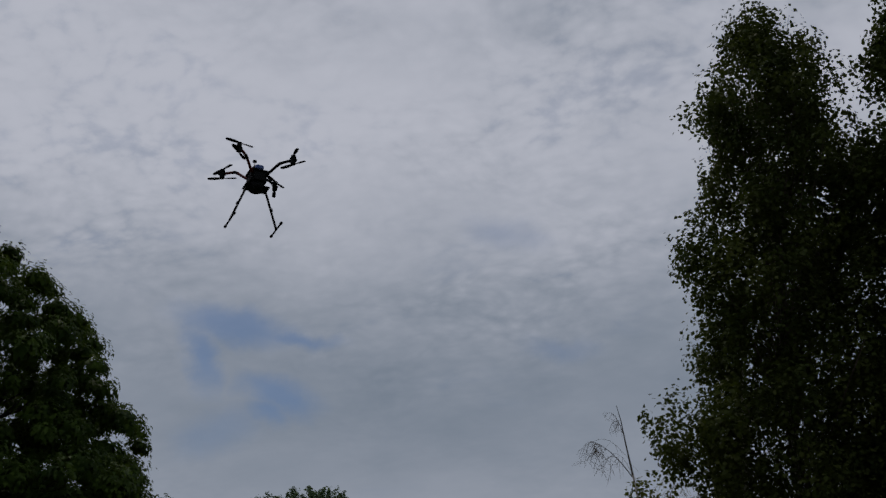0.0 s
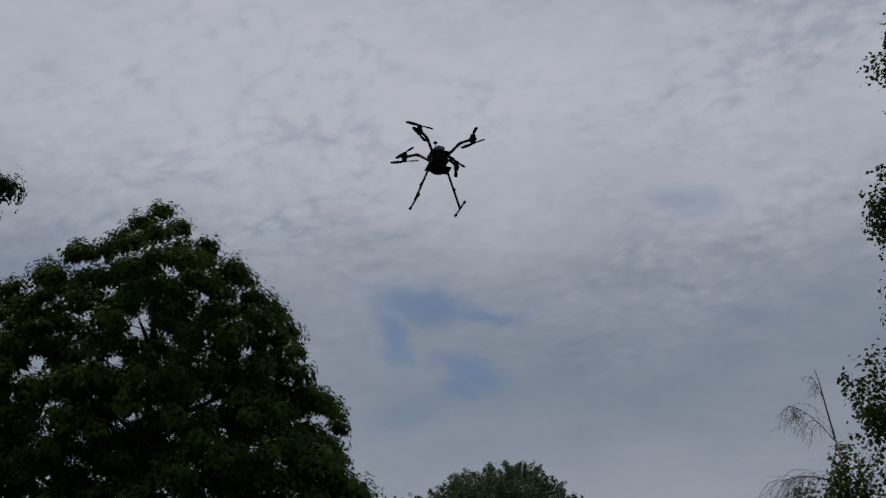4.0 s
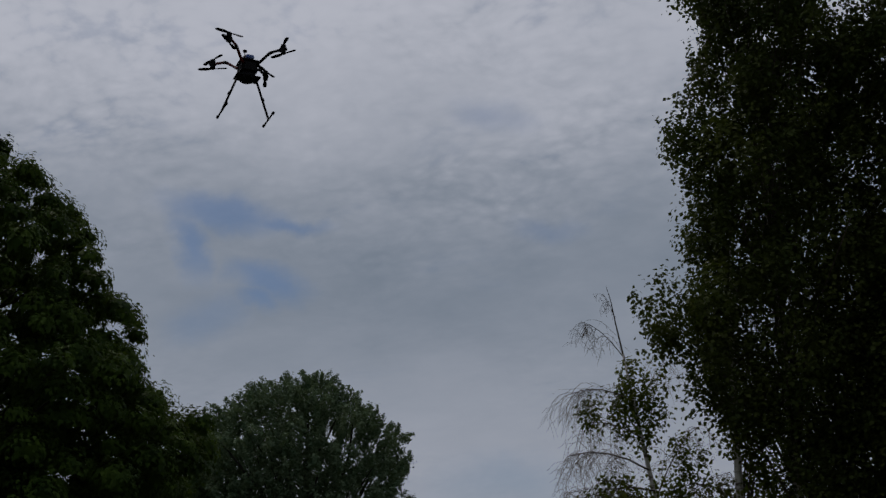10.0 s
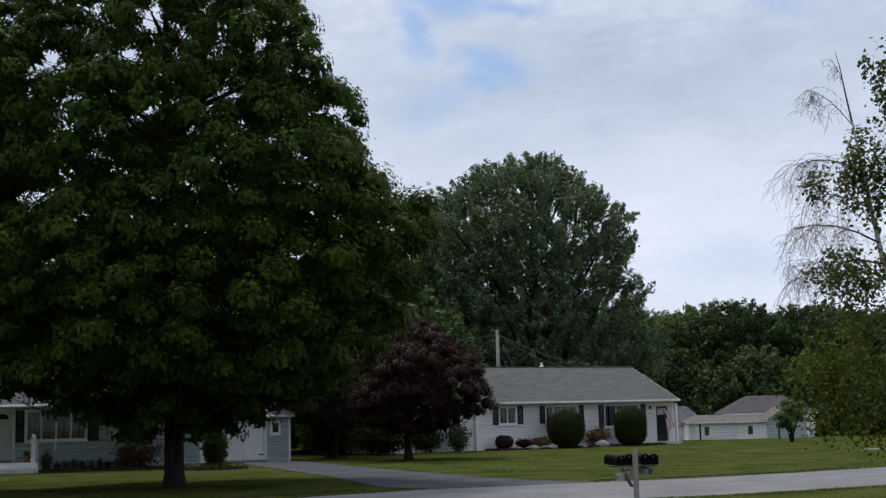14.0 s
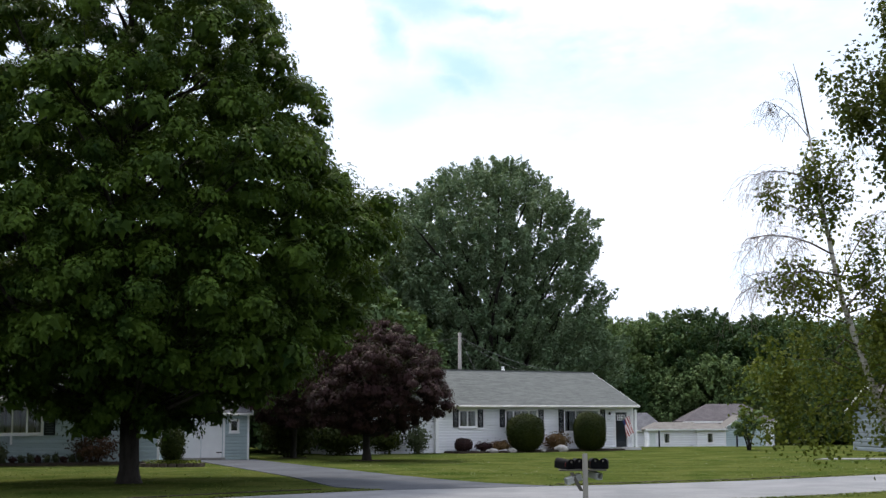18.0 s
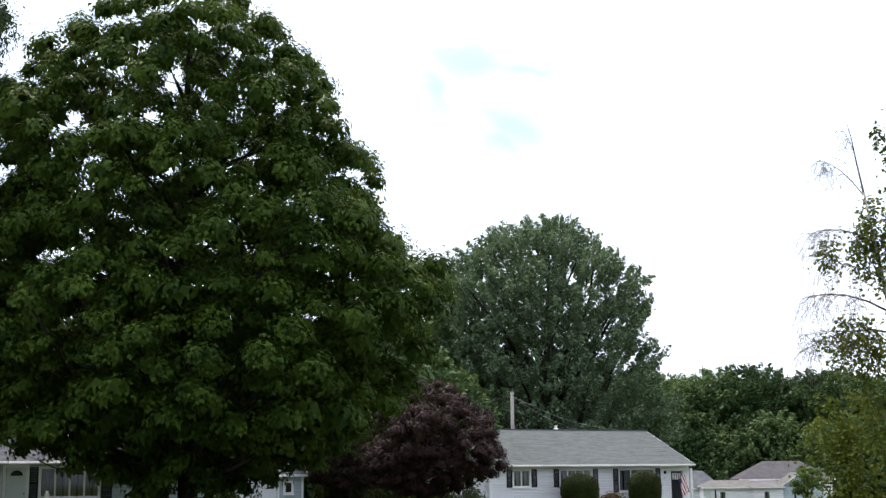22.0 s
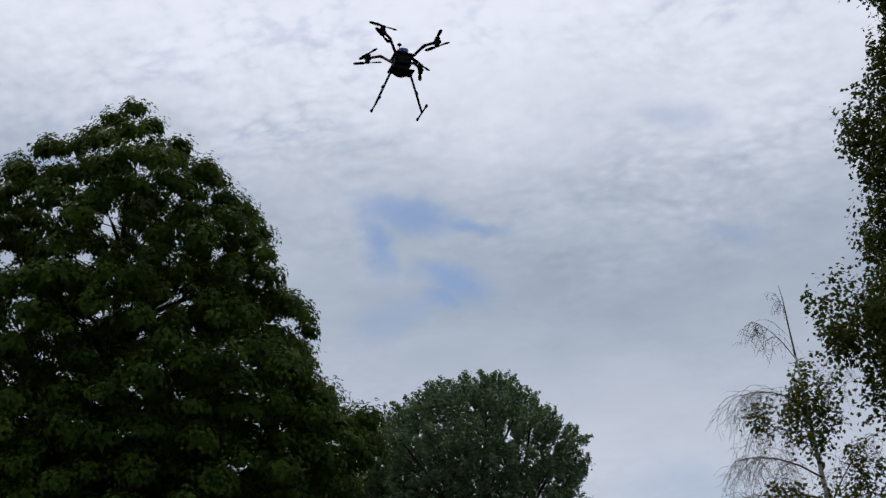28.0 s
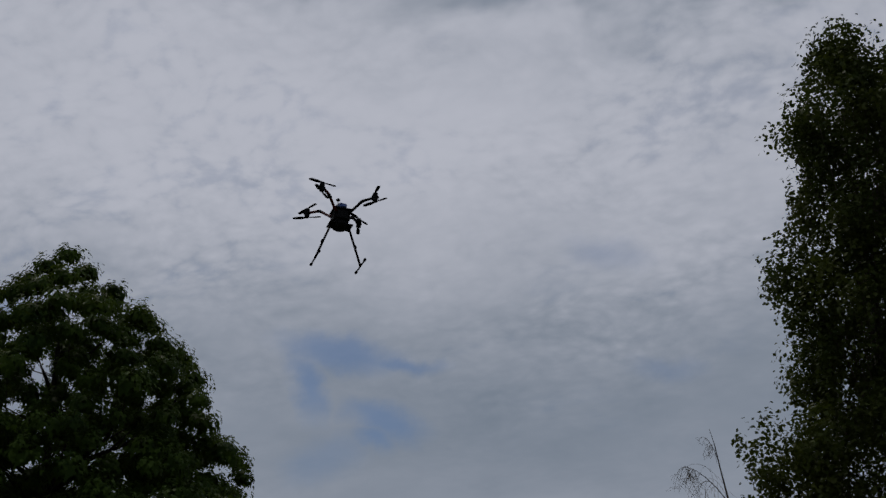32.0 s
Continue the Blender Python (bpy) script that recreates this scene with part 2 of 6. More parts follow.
CONCRETE = material("concrete", (0.42, 0.41, 0.39), (0.55, 0.54, 0.52), scale=1.2, rough=0.85)
SIDING_BLUE = material("blue_grey_vinyl_siding", (0.38, 0.46, 0.485), (0.44, 0.525, 0.545), scale=0.8, rough=0.5, vary=0.05, bump=0.1)
# the blue-grey siding again, with the shade behind the birches put into its colour
SIDING_BLUE_SHADED = material("shaded_blue_grey_vinyl_siding", (0.165, 0.20, 0.225), (0.21, 0.25, 0.275), scale=0.8, rough=0.5, vary=0.05, bump=0.1)
SIDING_WHITE = material("white_vinyl_siding", (0.74, 0.75, 0.78), (0.82, 0.82, 0.84), scale=0.8, rough=0.5, vary=0.04, bump=0.1)
TRIM = material("white_painted_trim", (0.78, 0.78, 0.78), (0.84, 0.84, 0.84), scale=2.0, rough=0.45, bump=0.05)
SHUTTER = material("navy_black_painted_shutter", (0.006, 0.009, 0.015), (0.014, 0.018, 0.026), rough=0.45)
ROOF_SLATE = material("dark_grey_asphalt_shingle", (0.095, 0.102, 0.100), (0.145, 0.152, 0.148), scale=1.5, fine=25.0, rough=0.95, shift=True, bump=0.6, spec=0.05)
ROOF_GREY = material("grey_asphalt_shingle", (0.078, 0.079, 0.088), (0.13, 0.13, 0.14), scale=1.5, fine=25.0, rough=0.95, shift=True, bump=0.6, spec=0.05)
ROOF_DARK = material("brown_asphalt_shingle", (0.065, 0.058, 0.056), (0.105, 0.095, 0.09), scale=1.5, fine=25.0, rough=0.95, shift=True, bump=0.6, spec=0.05)
GLASS = glass_material()
CURTAIN = material("pale_curtain", (0.5, 0.5, 0.48), (0.62, 0.62, 0.6), scale=3.0, stretch=(6, 6, 1), rough=0.9)
BARK = material("furrowed_grey_bark", (0.014, 0.012, 0.010), (0.036, 0.031, 0.026), scale=3.0, fine=22.0, stretch=(1, 1, 0.25), rough=0.95, bump=1.0)
BIRCH_BARK = material("pale_birch_bark", (0.5, 0.47, 0.43), (0.12, 0.09, 0.075), scale=3.0, fine=10.0, stretch=(1, 1, 3.0), rough=0.8, bump=0.6, amount=(0.5, 0.62))
MAPLE_LEAF = leaf_material("maple_leaf", (0.009, 0.028, 0.005), (0.076, 0.126, 0.016), 0.26)
FAR_LEAF = leaf_material("shade_tree_leaf", (0.011, 0.032, 0.011), (0.080, 0.122, 0.055), 0.2)
SILVER_LEAF = leaf_material("pale_silver_maple_leaf", (0.055, 0.105, 0.055), (0.190, 0.250, 0.150), 0.26)
WOOD_LEAF = leaf_material("woodland_leaf", (0.034, 0.070, 0.026), (0.100, 0.150, 0.058), 0.2, vary=0.4)
PURPLE_LEAF = leaf_material("purple_plum_leaf", (0.015, 0.007, 0.008), (0.058, 0.028, 0.030), 0.10)
BIRCH_LEAF = leaf_material("birch_leaf", (0.020, 0.036, 0.008), (0.080, 0.092, 0.020), 0.2)
YELLOW_LEAF = leaf_material("yellowing_birch_leaf", (0.040, 0.072, 0.012), (0.140, 0.150, 0.022), 0.26)
LIME_LEAF = leaf_material("yellow_green_shrub_leaf", (0.050, 0.085, 0.014), (0.150, 0.180, 0.028), 0.3)
HEDGE_LEAF = leaf_material("clipped_green_bush_leaf", (0.016, 0.042, 0.014), (0.055, 0.105, 0.032), 0.12)
BLOOM_LEAF = leaf_material("pale_blossom", (0.10, 0.12, 0.085), (0.34, 0.31, 0.30), 0.2)
YEW_LEAF = leaf_material("clipped_yew", (0.011, 0.021, 0.005), (0.050, 0.060, 0.011), 0.06)
SHRUB_LEAF = leaf_material("garden_shrub_leaf", (0.03, 0.05, 0.02), (0.12, 0.13, 0.075), 0.2)
SOIL = material("dark_mulch", (0.025, 0.018, 0.013), (0.06, 0.045, 0.035), scale=3.0, rough=1.0, bump=1.0)
GREY_WOOD = material("weathered_grey_wood", (0.20, 0.19, 0.175), (0.33, 0.31, 0.29), scale=4.0, stretch=(1, 1, 0.1), rough=0.9)
BLACK_TIN = material("black_painted_tin", (0.003, 0.003, 0.004), (0.007, 0.007, 0.008), rough=0.7, spec=0.06)
CARBON = material("black_carbon_fibre", (0.004, 0.004, 0.005), (0.009, 0.009, 0.010), rough=0.7, spec=0.1, scale=20.0)
BRICK = material("red_brick", (0.22, 0.075, 0.05), (0.32, 0.13, 0.09), scale=8.0, rough=0.9, vary=0.1)


# ---- mesh helpers ----
def part(name, bm, mat, parent=None, label="", smooth=False):
    me = bpy.data.meshes.new(name)
    bm.normal_update()
    bm.to_mesh(me)
    bm.free()
    me.materials.append(mat)
    if smooth:
        me.shade_smooth()
    ob = new(name, me)
    ob.parent = parent
    if label:
        ob["label"] = label
    return ob


def thing(name, m, label, category, group="", kind=""):
    ob = new(name)
    ob.matrix_world = m
    return tagged(ob, label, category, group, kind)


def box(bm, x0, x1, y0, y1, z0, z1, bevel=0.0):
    r = bmesh.ops.create_cube(bm, size=1.0, matrix=Matrix.Translation(((x0 + x1) / 2, (y0 + y1) / 2, (z0 + z1) / 2)) @ Matrix.Diagonal((x1 - x0, y1 - y0, z1 - z0, 1)))
    if bevel:
        edges = {e for v in r["verts"] for e in v.link_edges}
        bmesh.ops.bevel(bm, geom=list(edges), offset=bevel, segments=2, affect="EDGES")
    return bm


def boxed(*args, **kw):
    return box(bmesh.new(), *args, **kw)


def prism(points, y0, y1, bm=None):
    """An outline in x and z, pushed out along y."""
    bm = bm or bmesh.new()
    a = [bm.verts.new((x, y0, z)) for x, z in points]
    b = [bm.verts.new((x, y1, z)) for x, z in points]
    n = len(points)
    bm.faces.new(a), bm.faces.new(b[::-1])
    for i in range(n):
        bm.faces.new((a[i], b[i], b[(i + 1) % n], a[(i + 1) % n]))
    bmesh.ops.recalc_face_normals(bm, faces=bm.faces)
    return bm


def slab(points, z0, z1, bm=None):
    """An outline in x and y, pushed up from z0 to z1."""
    bm = bm or bmesh.new()
    a = [bm.verts.new((x, y, z0)) for x, y in points]
    b = [bm.verts.new((x, y, z1)) for x, y in points]
    n = len(points)
    bm.faces.new(a[::-1]), bm.faces.new(b)
    for i in range(n):
        bm.faces.new((a[i], a[(i + 1) % n], b[(i + 1) % n], b[i]))
    bmesh.ops.recalc_face_normals(bm, faces=bm.faces)
    return bm


def tube(bm, pts, radii, sides=8):
    rings = []
    for i, p in enumerate(pts):
        p = Vector(p)
        d = (Vector(pts[min(i + 1, len(pts) - 1)]) - Vector(pts[max(i - 1, 0)])).normalized()
        a = d.orthogonal().normalized() if abs(d.z) < 0.9 else Vector((1, 0, 0)).cross(d).normalized()
        b = d.cross(a)
        rings.append([bm.verts.new(p + radii[i] * (math.cos(t) * a + math.sin(t) * b)) for t in [2 * math.pi * k / sides for k in range(sides)]])
    for r, q in zip(rings, rings[1:]):
        j0 = min(range(sides), key=lambda k: (q[k].co - r[0].co).length)
        for k in range(sides):
            bm.faces.new((r[k], r[(k + 1) % sides], q[(k + 1 + j0) % sides], q[(k + j0) % sides]))
    bm.faces.new(rings[0][::-1]), bm.faces.new(rings[-1])
    bmesh.ops.recalc_face_normals(bm, faces=bm.faces)
    return bm


def leaf_mesh(name, centre, out, size, mat, parent, rng, label="", long=1.25, kind="stuff"):
    """One mesh of many small folded leaves: centres, facing directions, lengths."""
    n = len(centre)
    out = out / (np.linalg.norm(out, axis=1, keepdims=True) + 1e-9)
    side = np.cross(out, rng.normal(size=(n, 3)))
    side /= np.linalg.norm(side, axis=1, keepdims=True) + 1e-9
    tip = np.cross(out, side)
    s = size[:, None]
    v = np.stack([centre - tip * s * 0.5 * long, centre + side * s * 0.5 + out * s * 0.12, centre + tip * s * 0.5 * long, centre - side * s * 0.5 + out * s * 0.12], 1).reshape(-1, 3)
    me = bpy.data.meshes.new(name)
    me.vertices.add(4 * n)
    me.vertices.foreach_set("co", v.astype(np.float32).ravel())
    me.loops.add(4 * n)
    me.loops.foreach_set("vertex_index", np.arange(4 * n, dtype=np.int32))
    me.polygons.add(n)
    me.polygons.foreach_set("loop_start", np.arange(0, 4 * n, 4, dtype=np.int32))
    me.update(calc_edges=True)
    me.materials.append(mat)
    ob = new(name, me)
    ob.parent = parent
    if kind:
        ob["kind"] = kind
    if label:
        ob["label"] = label
    return ob


def clump_leaves(clumps, per, size, rng, flat=0.6, drop=0.0):
    """Leaves over the outer, upper shell of clumps (x, y, z, radius)."""
    c = np.repeat(np.array(clumps, float), per, axis=0)
    d = rng.normal(size=(len(c), 3))
    d /= np.linalg.norm(d, axis=1, keepdims=True)
    d[:, 2] = np.where(rng.random(len(c)) < 0.55, np.abs(d[:, 2]), d[:, 2])
    r = c[:, 3:4] * (0.45 + 0.6 * rng.random((len(c), 1)) ** 0.6)
    p = c[:, :3] + d * r * np.array([1, 1, flat])
    p[:, 2] -= drop * rng.random(len(c)) ** 2 * c[:, 3]
    face = d + rng.normal(size=d.shape) * 0.55 + np.array([0, 0, 0.5])
    return p, face, size * (0.7 + 0.6 * rng.random(len(c)))


def crown_clumps(profile, n, rng, centre=(0, 0), inner=0.35, radius=(0.3, 0.5), lobe=(0.8, 1.4), per_lobe=12, squash=0.75, upper=0.4):
    """Leaf clumps gathered into lobes that fill a crown: profile rows are height, half-width to one side and to the other, across the line of sight."""
    z = np.array([p[0] for p in profile])
    a, b = np.array([p[1] for p in profile]), np.array([p[2] for p in profile])
    m = max(6, n // per_lobe)
    area = np.interp(np.linspace(z[0], z[-1], 200), z, np.maximum(a + b, 0.1))
    cdf = np.cumsum(area) / area.sum()
    zs = np.interp((np.arange(m) + rng.random(m)) / m, cdf, np.linspace(z[0], z[-1], 200))
    th = (np.arange(m) * 2.39996 + rng.normal(size=m) * 0.5)
    ra, rb = np.interp(zs, z, a), np.interp(zs, z, b)
    mid, half = (rb - ra) / 2, (ra + rb) / 2
    f = (inner + (1 - inner) * rng.random(m)) ** 0.5
    rad = np.minimum(lobe[0] + (lobe[1] - lobe[0]) * rng.random(m), 0.3 + half * 0.45)
    reach = np.maximum((half - rad * 0.75) * (1 + 0.06 * rng.normal(size=m)), 0.03)
    lx, ly = mid + np.cos(th) * f * reach, np.sin(th) * f * reach
    # clumps over the outer shell of each lobe
    k = rng.integers(0, m, n)
    d = rng.normal(size=(n, 3))
    d /= np.linalg.norm(d, axis=1, keepdims=True)
    d[:, 2] = np.where(rng.random(n) < upper, np.abs(d[:, 2]), d[:, 2])
    r = rad[k] * (0.35 + 0.6 * rng.random(n) ** 0.5)
    lx, ly, zz = lx[k] + d[:, 0] * r, ly[k] + d[:, 1] * r, zs[k] + d[:, 2] * r * squash
    size = radius[0] + (radius[1] - radius[0]) * rng.random(n)
    # sideways is across the view from the street side
    v = Vector((centre[0], centre[1], 0)).normalized()
    return np.stack([lx * v.y + ly * v.x, -lx * v.x + ly * v.y, np.maximum(zz, 0.6), size], 1)


def tree(name, base, profile, label, category, leaf, bark, seed, trunk=0.3, n=300, per=60, size=0.14, radius=(0.3, 0.5), inner=0.35, limbs=26, flat=0.7, drop=0.0,
         bend=(0, 0), top=None, long=1.25, group="", fork=0.25, lobe=(0.8, 1.4), per_lobe=12, twigs=0, limb_bark=None, core=(), squash=0.75, upper=0.4):
    rng = np.random.default_rng(seed)
    root = thing(name, pose(base[0], base[1], 0), label, category, group)
    clumps = crown_clumps(profile, n, rng, base, inner, radius, lobe, per_lobe, squash, upper)
    if core:
        # leaves close round the stem: number, lowest and highest, spread
        q = rng.normal(size=(core[0], 4))
        q[:, :2] *= core[3]
        q[:, 2] = rng.uniform(core[1], core[2], core[0])
        q[:, 3] = radius[0] + (radius[1] - radius[0]) * rng.random(core[0])
        clumps = np.concatenate([clumps, q])
    zt = top or profile[-1][0] * 0.93
    lean = lambda z: (np.clip(np.asarray(z) / zt, 0, 1) ** 2)
    clumps[:, 0] += bend[0] * lean(clumps[:, 2])
    clumps[:, 1] += bend[1] * lean(clumps[:, 2])
    p, face, s = clump_leaves(clumps, per, size, rng, flat, drop)
    leaf_mesh("crown", p, face, s, leaf, root, rng, long=long)
    stem = []
    for i in range(9):
        f = i / 8
        stem.append((bend[0] * f * f + trunk * 0.4 * math.sin(3 * f + seed) - trunk * 0.4 * math.sin(seed), bend[1] * f * f + trunk * 0.4 * (math.cos(2.3 * f + seed) - math.cos(seed)), zt * f))
    rad = [trunk * (1 - i / 8) ** 0.75 + 0.015 for i in range(9)]
    bm = bmesh.new()
    tube(bm, [(0, 0, -0.1), (0, 0, 0.12), (0, 0, 0.4)] + stem[1:], [trunk * 1.7, trunk * 1.35, trunk * 1.06] + rad[1:], 14)
    part("trunk", bm, bark, root, smooth=True)
    twig = bmesh.new()
    for j, i in enumerate(rng.permutation(len(clumps))[: limbs + twigs]):
        c = Vector(clumps[i][:3])
        f = min(max((c.z * (0.62 + 0.2 * rng.random()) - 0.4) / zt, fork * 0.7), 0.95)
        k = f * 8
        a = Vector(stem[int(k)]).lerp(Vector(stem[min(int(k) + 1, 8)]), k - int(k))
        mid = a.lerp(c, 0.5) + Vector((0, 0, 0.10 * (c - a).length))
        r = max(0.012, trunk * (1 - f) ** 0.75 * (0.42 if j < limbs else 0.16))
        pts = [a, a.lerp(mid, 0.5) + Vector((0, 0, 0.04)), mid, mid.lerp(c, 0.6), c]
        if j < limbs:
            part("limb", tube(bmesh.new(), pts, [r, r * 0.8, r * 0.6, r * 0.4, r * 0.2], 6), limb_bark or bark, root, smooth=True)
        else:
            tube(twig, pts, [r, r * 0.8, r * 0.6, r * 0.4, r * 0.2], 3)
    if twigs:
        tagged(part("fine_branchwork", twig, limb_bark or bark, root), kind="stuff")
    else:
        twig.free()
    return root


LOBED = ((0, -0.45, 0), (0.5, -0.14, -0.1), (0.2, 0.1, 0.04), (0, 0.62, -0.16), (-0.2, 0.1, 0.04), (-0.5, -0.14, -0.1))
OVAL = ((0, -0.55, -0.04), (0.36, 0.0, 0.07), (0, 0.6, -0.08), (-0.36, 0.0, 0.07))


def shaped_leaves(name, centre, out, tip, size, shape, mat, parent):
    """One mesh of many leaves: centres, facing directions, where the tips point, lengths, and the outline of a leaf."""
    n, k = len(centre), len(shape)
    out = out / (np.linalg.norm(out, axis=1, keepdims=True) + 1e-9)
    side = np.cross(tip, out)
    side /= np.linalg.norm(side, axis=1, keepdims=True) + 1e-9
    tip = np.cross(out, side)
    s = size[:, None]
    v = np.stack([centre + s * (side * a + tip * b + out * c) for a, b, c in shape], 1).reshape(-1, 3)
    me = bpy.data.meshes.new(name)
    me.vertices.add(k * n)
    me.vertices.foreach_set("co", v.astype(np.float32).ravel())
    me.loops.add(k * n)
    me.loops.foreach_set("vertex_index", np.arange(k * n, dtype=np.int32))
    me.polygons.add(n)
    me.polygons.foreach_set("loop_start", np.arange(0, k * n, k, dtype=np.int32))
    me.update(calc_edges=True)
    me.materials.append(mat)
    ob = new(name, me)
    ob.parent = parent
    ob["kind"] = "stuff"
    return ob


def crown_spots(profile, n, apart, rng, outer=0.65, gaps=(), rough=0.1, inset=0.0):
    """Places for tufts inside a crown, kept apart from each other: across, away, height and the share of the way out from the stem."""
    z, a, b = [np.array([p[i] for p in profile], float) for i in range(3)]
    m = n * 5
    grid = np.linspace(z[0], z[-1], 200)
    cdf = np.cumsum(np.maximum(np.interp(grid, z, a + b), 0.8) ** 1.1)
    zs = np.interp(rng.random(m), cdf / cdf[-1], grid)
    th = rng.random(m) * 2 * math.pi
    ra, rb = np.interp(zs, z, a), np.interp(zs, z, b)
    mid, half = (rb - ra) / 2, (ra + rb) / 2
    f = np.where(rng.random(m) < outer, rng.uniform(0.78, 1.04, m), rng.uniform(0.15, 0.78, m))
    reach = np.maximum(half - inset, 0.3 * half) * (1 + rough * (np.sin(3 * th + 1.3 * zs) + np.sin(5 * th - 2.1 * zs)))
    p = np.stack([mid + np.cos(th) * f * reach, np.sin(th) * f * reach, zs, f], 1)
    keep = np.ones(m, bool)
    for gx, gz, rx, rz, share in gaps:
        keep &= ~((((p[:, 0] - gx) / rx) ** 2 + ((p[:, 2] - gz) / rz) ** 2 < 1) & (rng.random(m) < share))
    got = np.zeros((n, 4))
    k = 0
    for q in p[keep]:
        if k == 0 or (((got[:k, :3] - q[:3]) ** 2).sum(1)).min() > (apart * (1.0 if q[3] > 0.8 else 1.25)) ** 2:
            got[k] = q
            k += 1
            if k == n:
                break
    return got[:k]


def dome_leaves(spots, out, radius, per, size, rng, squash=0.8, open_=0.05, droop=0.7, fringe=0.1, lean=0.4):
    """Leaves laid like shingles over the domes of tufts, their tips hanging outwards."""
    n = len(spots)
    r = radius[0] + (radius[1] - radius[0]) * rng.random(n)
    # smaller tufts towards the top of the crown
    r *= np.interp(spots[:, 2] / spots[:, 2].max(), (0.0, 0.7, 1.0), (1.0, 1.0, 0.72))
    axis = out * lean + np.array([0, 0, 1.0]) + rng.normal(size=(n, 3)) * 0.15
    axis /= np.linalg.norm(axis, axis=1, keepdims=True)
    i = np.repeat(np.arange(n), per)
    d = rng.normal(size=(n * per, 3))
    d /= np.linalg.norm(d, axis=1, keepdims=True)
    low = (d * axis[i]).sum(1)
    d = np.where((low < -open_)[:, None], d - 2 * low[:, None] * axis[i], d)
    # each dome breaks into a few knobs
    ph = rng.random((n, 3)) * 6.3
    az = np.arctan2(d[:, 1], d[:, 0])
    knob = 1 + 0.16 * np.sin(3 * az + ph[i, 0]) + 0.12 * np.sin(5 * az + ph[i, 1] + 4 * d[:, 2])
    rr = r[i] * knob * np.where(rng.random(n * per) < fringe, rng.uniform(1.02, 1.16, n * per), rng.uniform(0.72, 1.02, n * per))
    p = spots[i, :3] + d * rr[:, None] * np.array([1, 1, squash])
    face = d + np.array([0, 0, 0.35]) + rng.normal(size=d.shape) * 0.22
    tip = d * np.array([1, 1, 0.2]) + np.array([0, 0, -droop]) + rng.normal(size=d.shape) * 0.35
    s = size * (0.7 + 0.6 * rng.random(n * per))
    # oversized filler leaves, added to make each dome opaque and its gaps dark
    m = 34
    i = np.repeat(np.arange(n), m)
    e = rng.normal(size=(n * m, 3))
    e /= np.linalg.norm(e, axis=1, keepdims=True)
    low = (e * axis[i]).sum(1)
    e = np.where((low < -0.3)[:, None], e - 2 * low[:, None] * axis[i], e)
    q = spots[i, :3] + e * (r[i] * rng.uniform(0.3, 0.68, n * m))[:, None] * np.array([1, 1, squash])
    p = np.concatenate([p, q])
    face = np.concatenate([face, e + rng.normal(size=e.shape) * 0.3])
    tip = np.concatenate([tip, e * np.array([1, 1, 0.2]) + np.array([0, 0, -0.6])])
    return p, face, tip, np.concatenate([s, r[i] * rng.uniform(0.4, 0.6, n * m)])


def spray_leaves(spots, out, length, per, size, rng, up=0.9, wide=0.2):
    """Leaves along upswept shoots, tips pointing on along the shoot."""
    n = len(spots)
    axis = out * 0.75 + np.array([0, 0, up]) + rng.normal(size=(n, 3)) * 0.28
    axis /= np.linalg.norm(axis, axis=1, keepdims=True)
    ln = length[0] + (length[1] - length[0]) * rng.random(n)
    i = np.repeat(np.arange(n), per)
    q = rng.random(n * per)
    spread = wide * ln[i] * (0.35 + np.sin(np.clip(q * 0.8 + 0.15, 0, 1) * math.pi))
    off = rng.normal(size=(n * per, 3)) * 0.55
    p = spots[i, :3] + axis[i] * ((q - 0.55) * ln[i])[:, None] + off * spread[:, None]
    face = off * 0.8 + np.array([0, 0, 0.55]) + rng.normal(size=off.shape) * 0.35
    tip = axis[i] + off * 0.6 + rng.normal(size=off.shape) * 0.3
    s = size * (0.7 + 0.6 * rng.random(n * per)) * np.where(np.arange(n * per) % per < 8, 1.7, 1.0)
    return p, face, tip, s


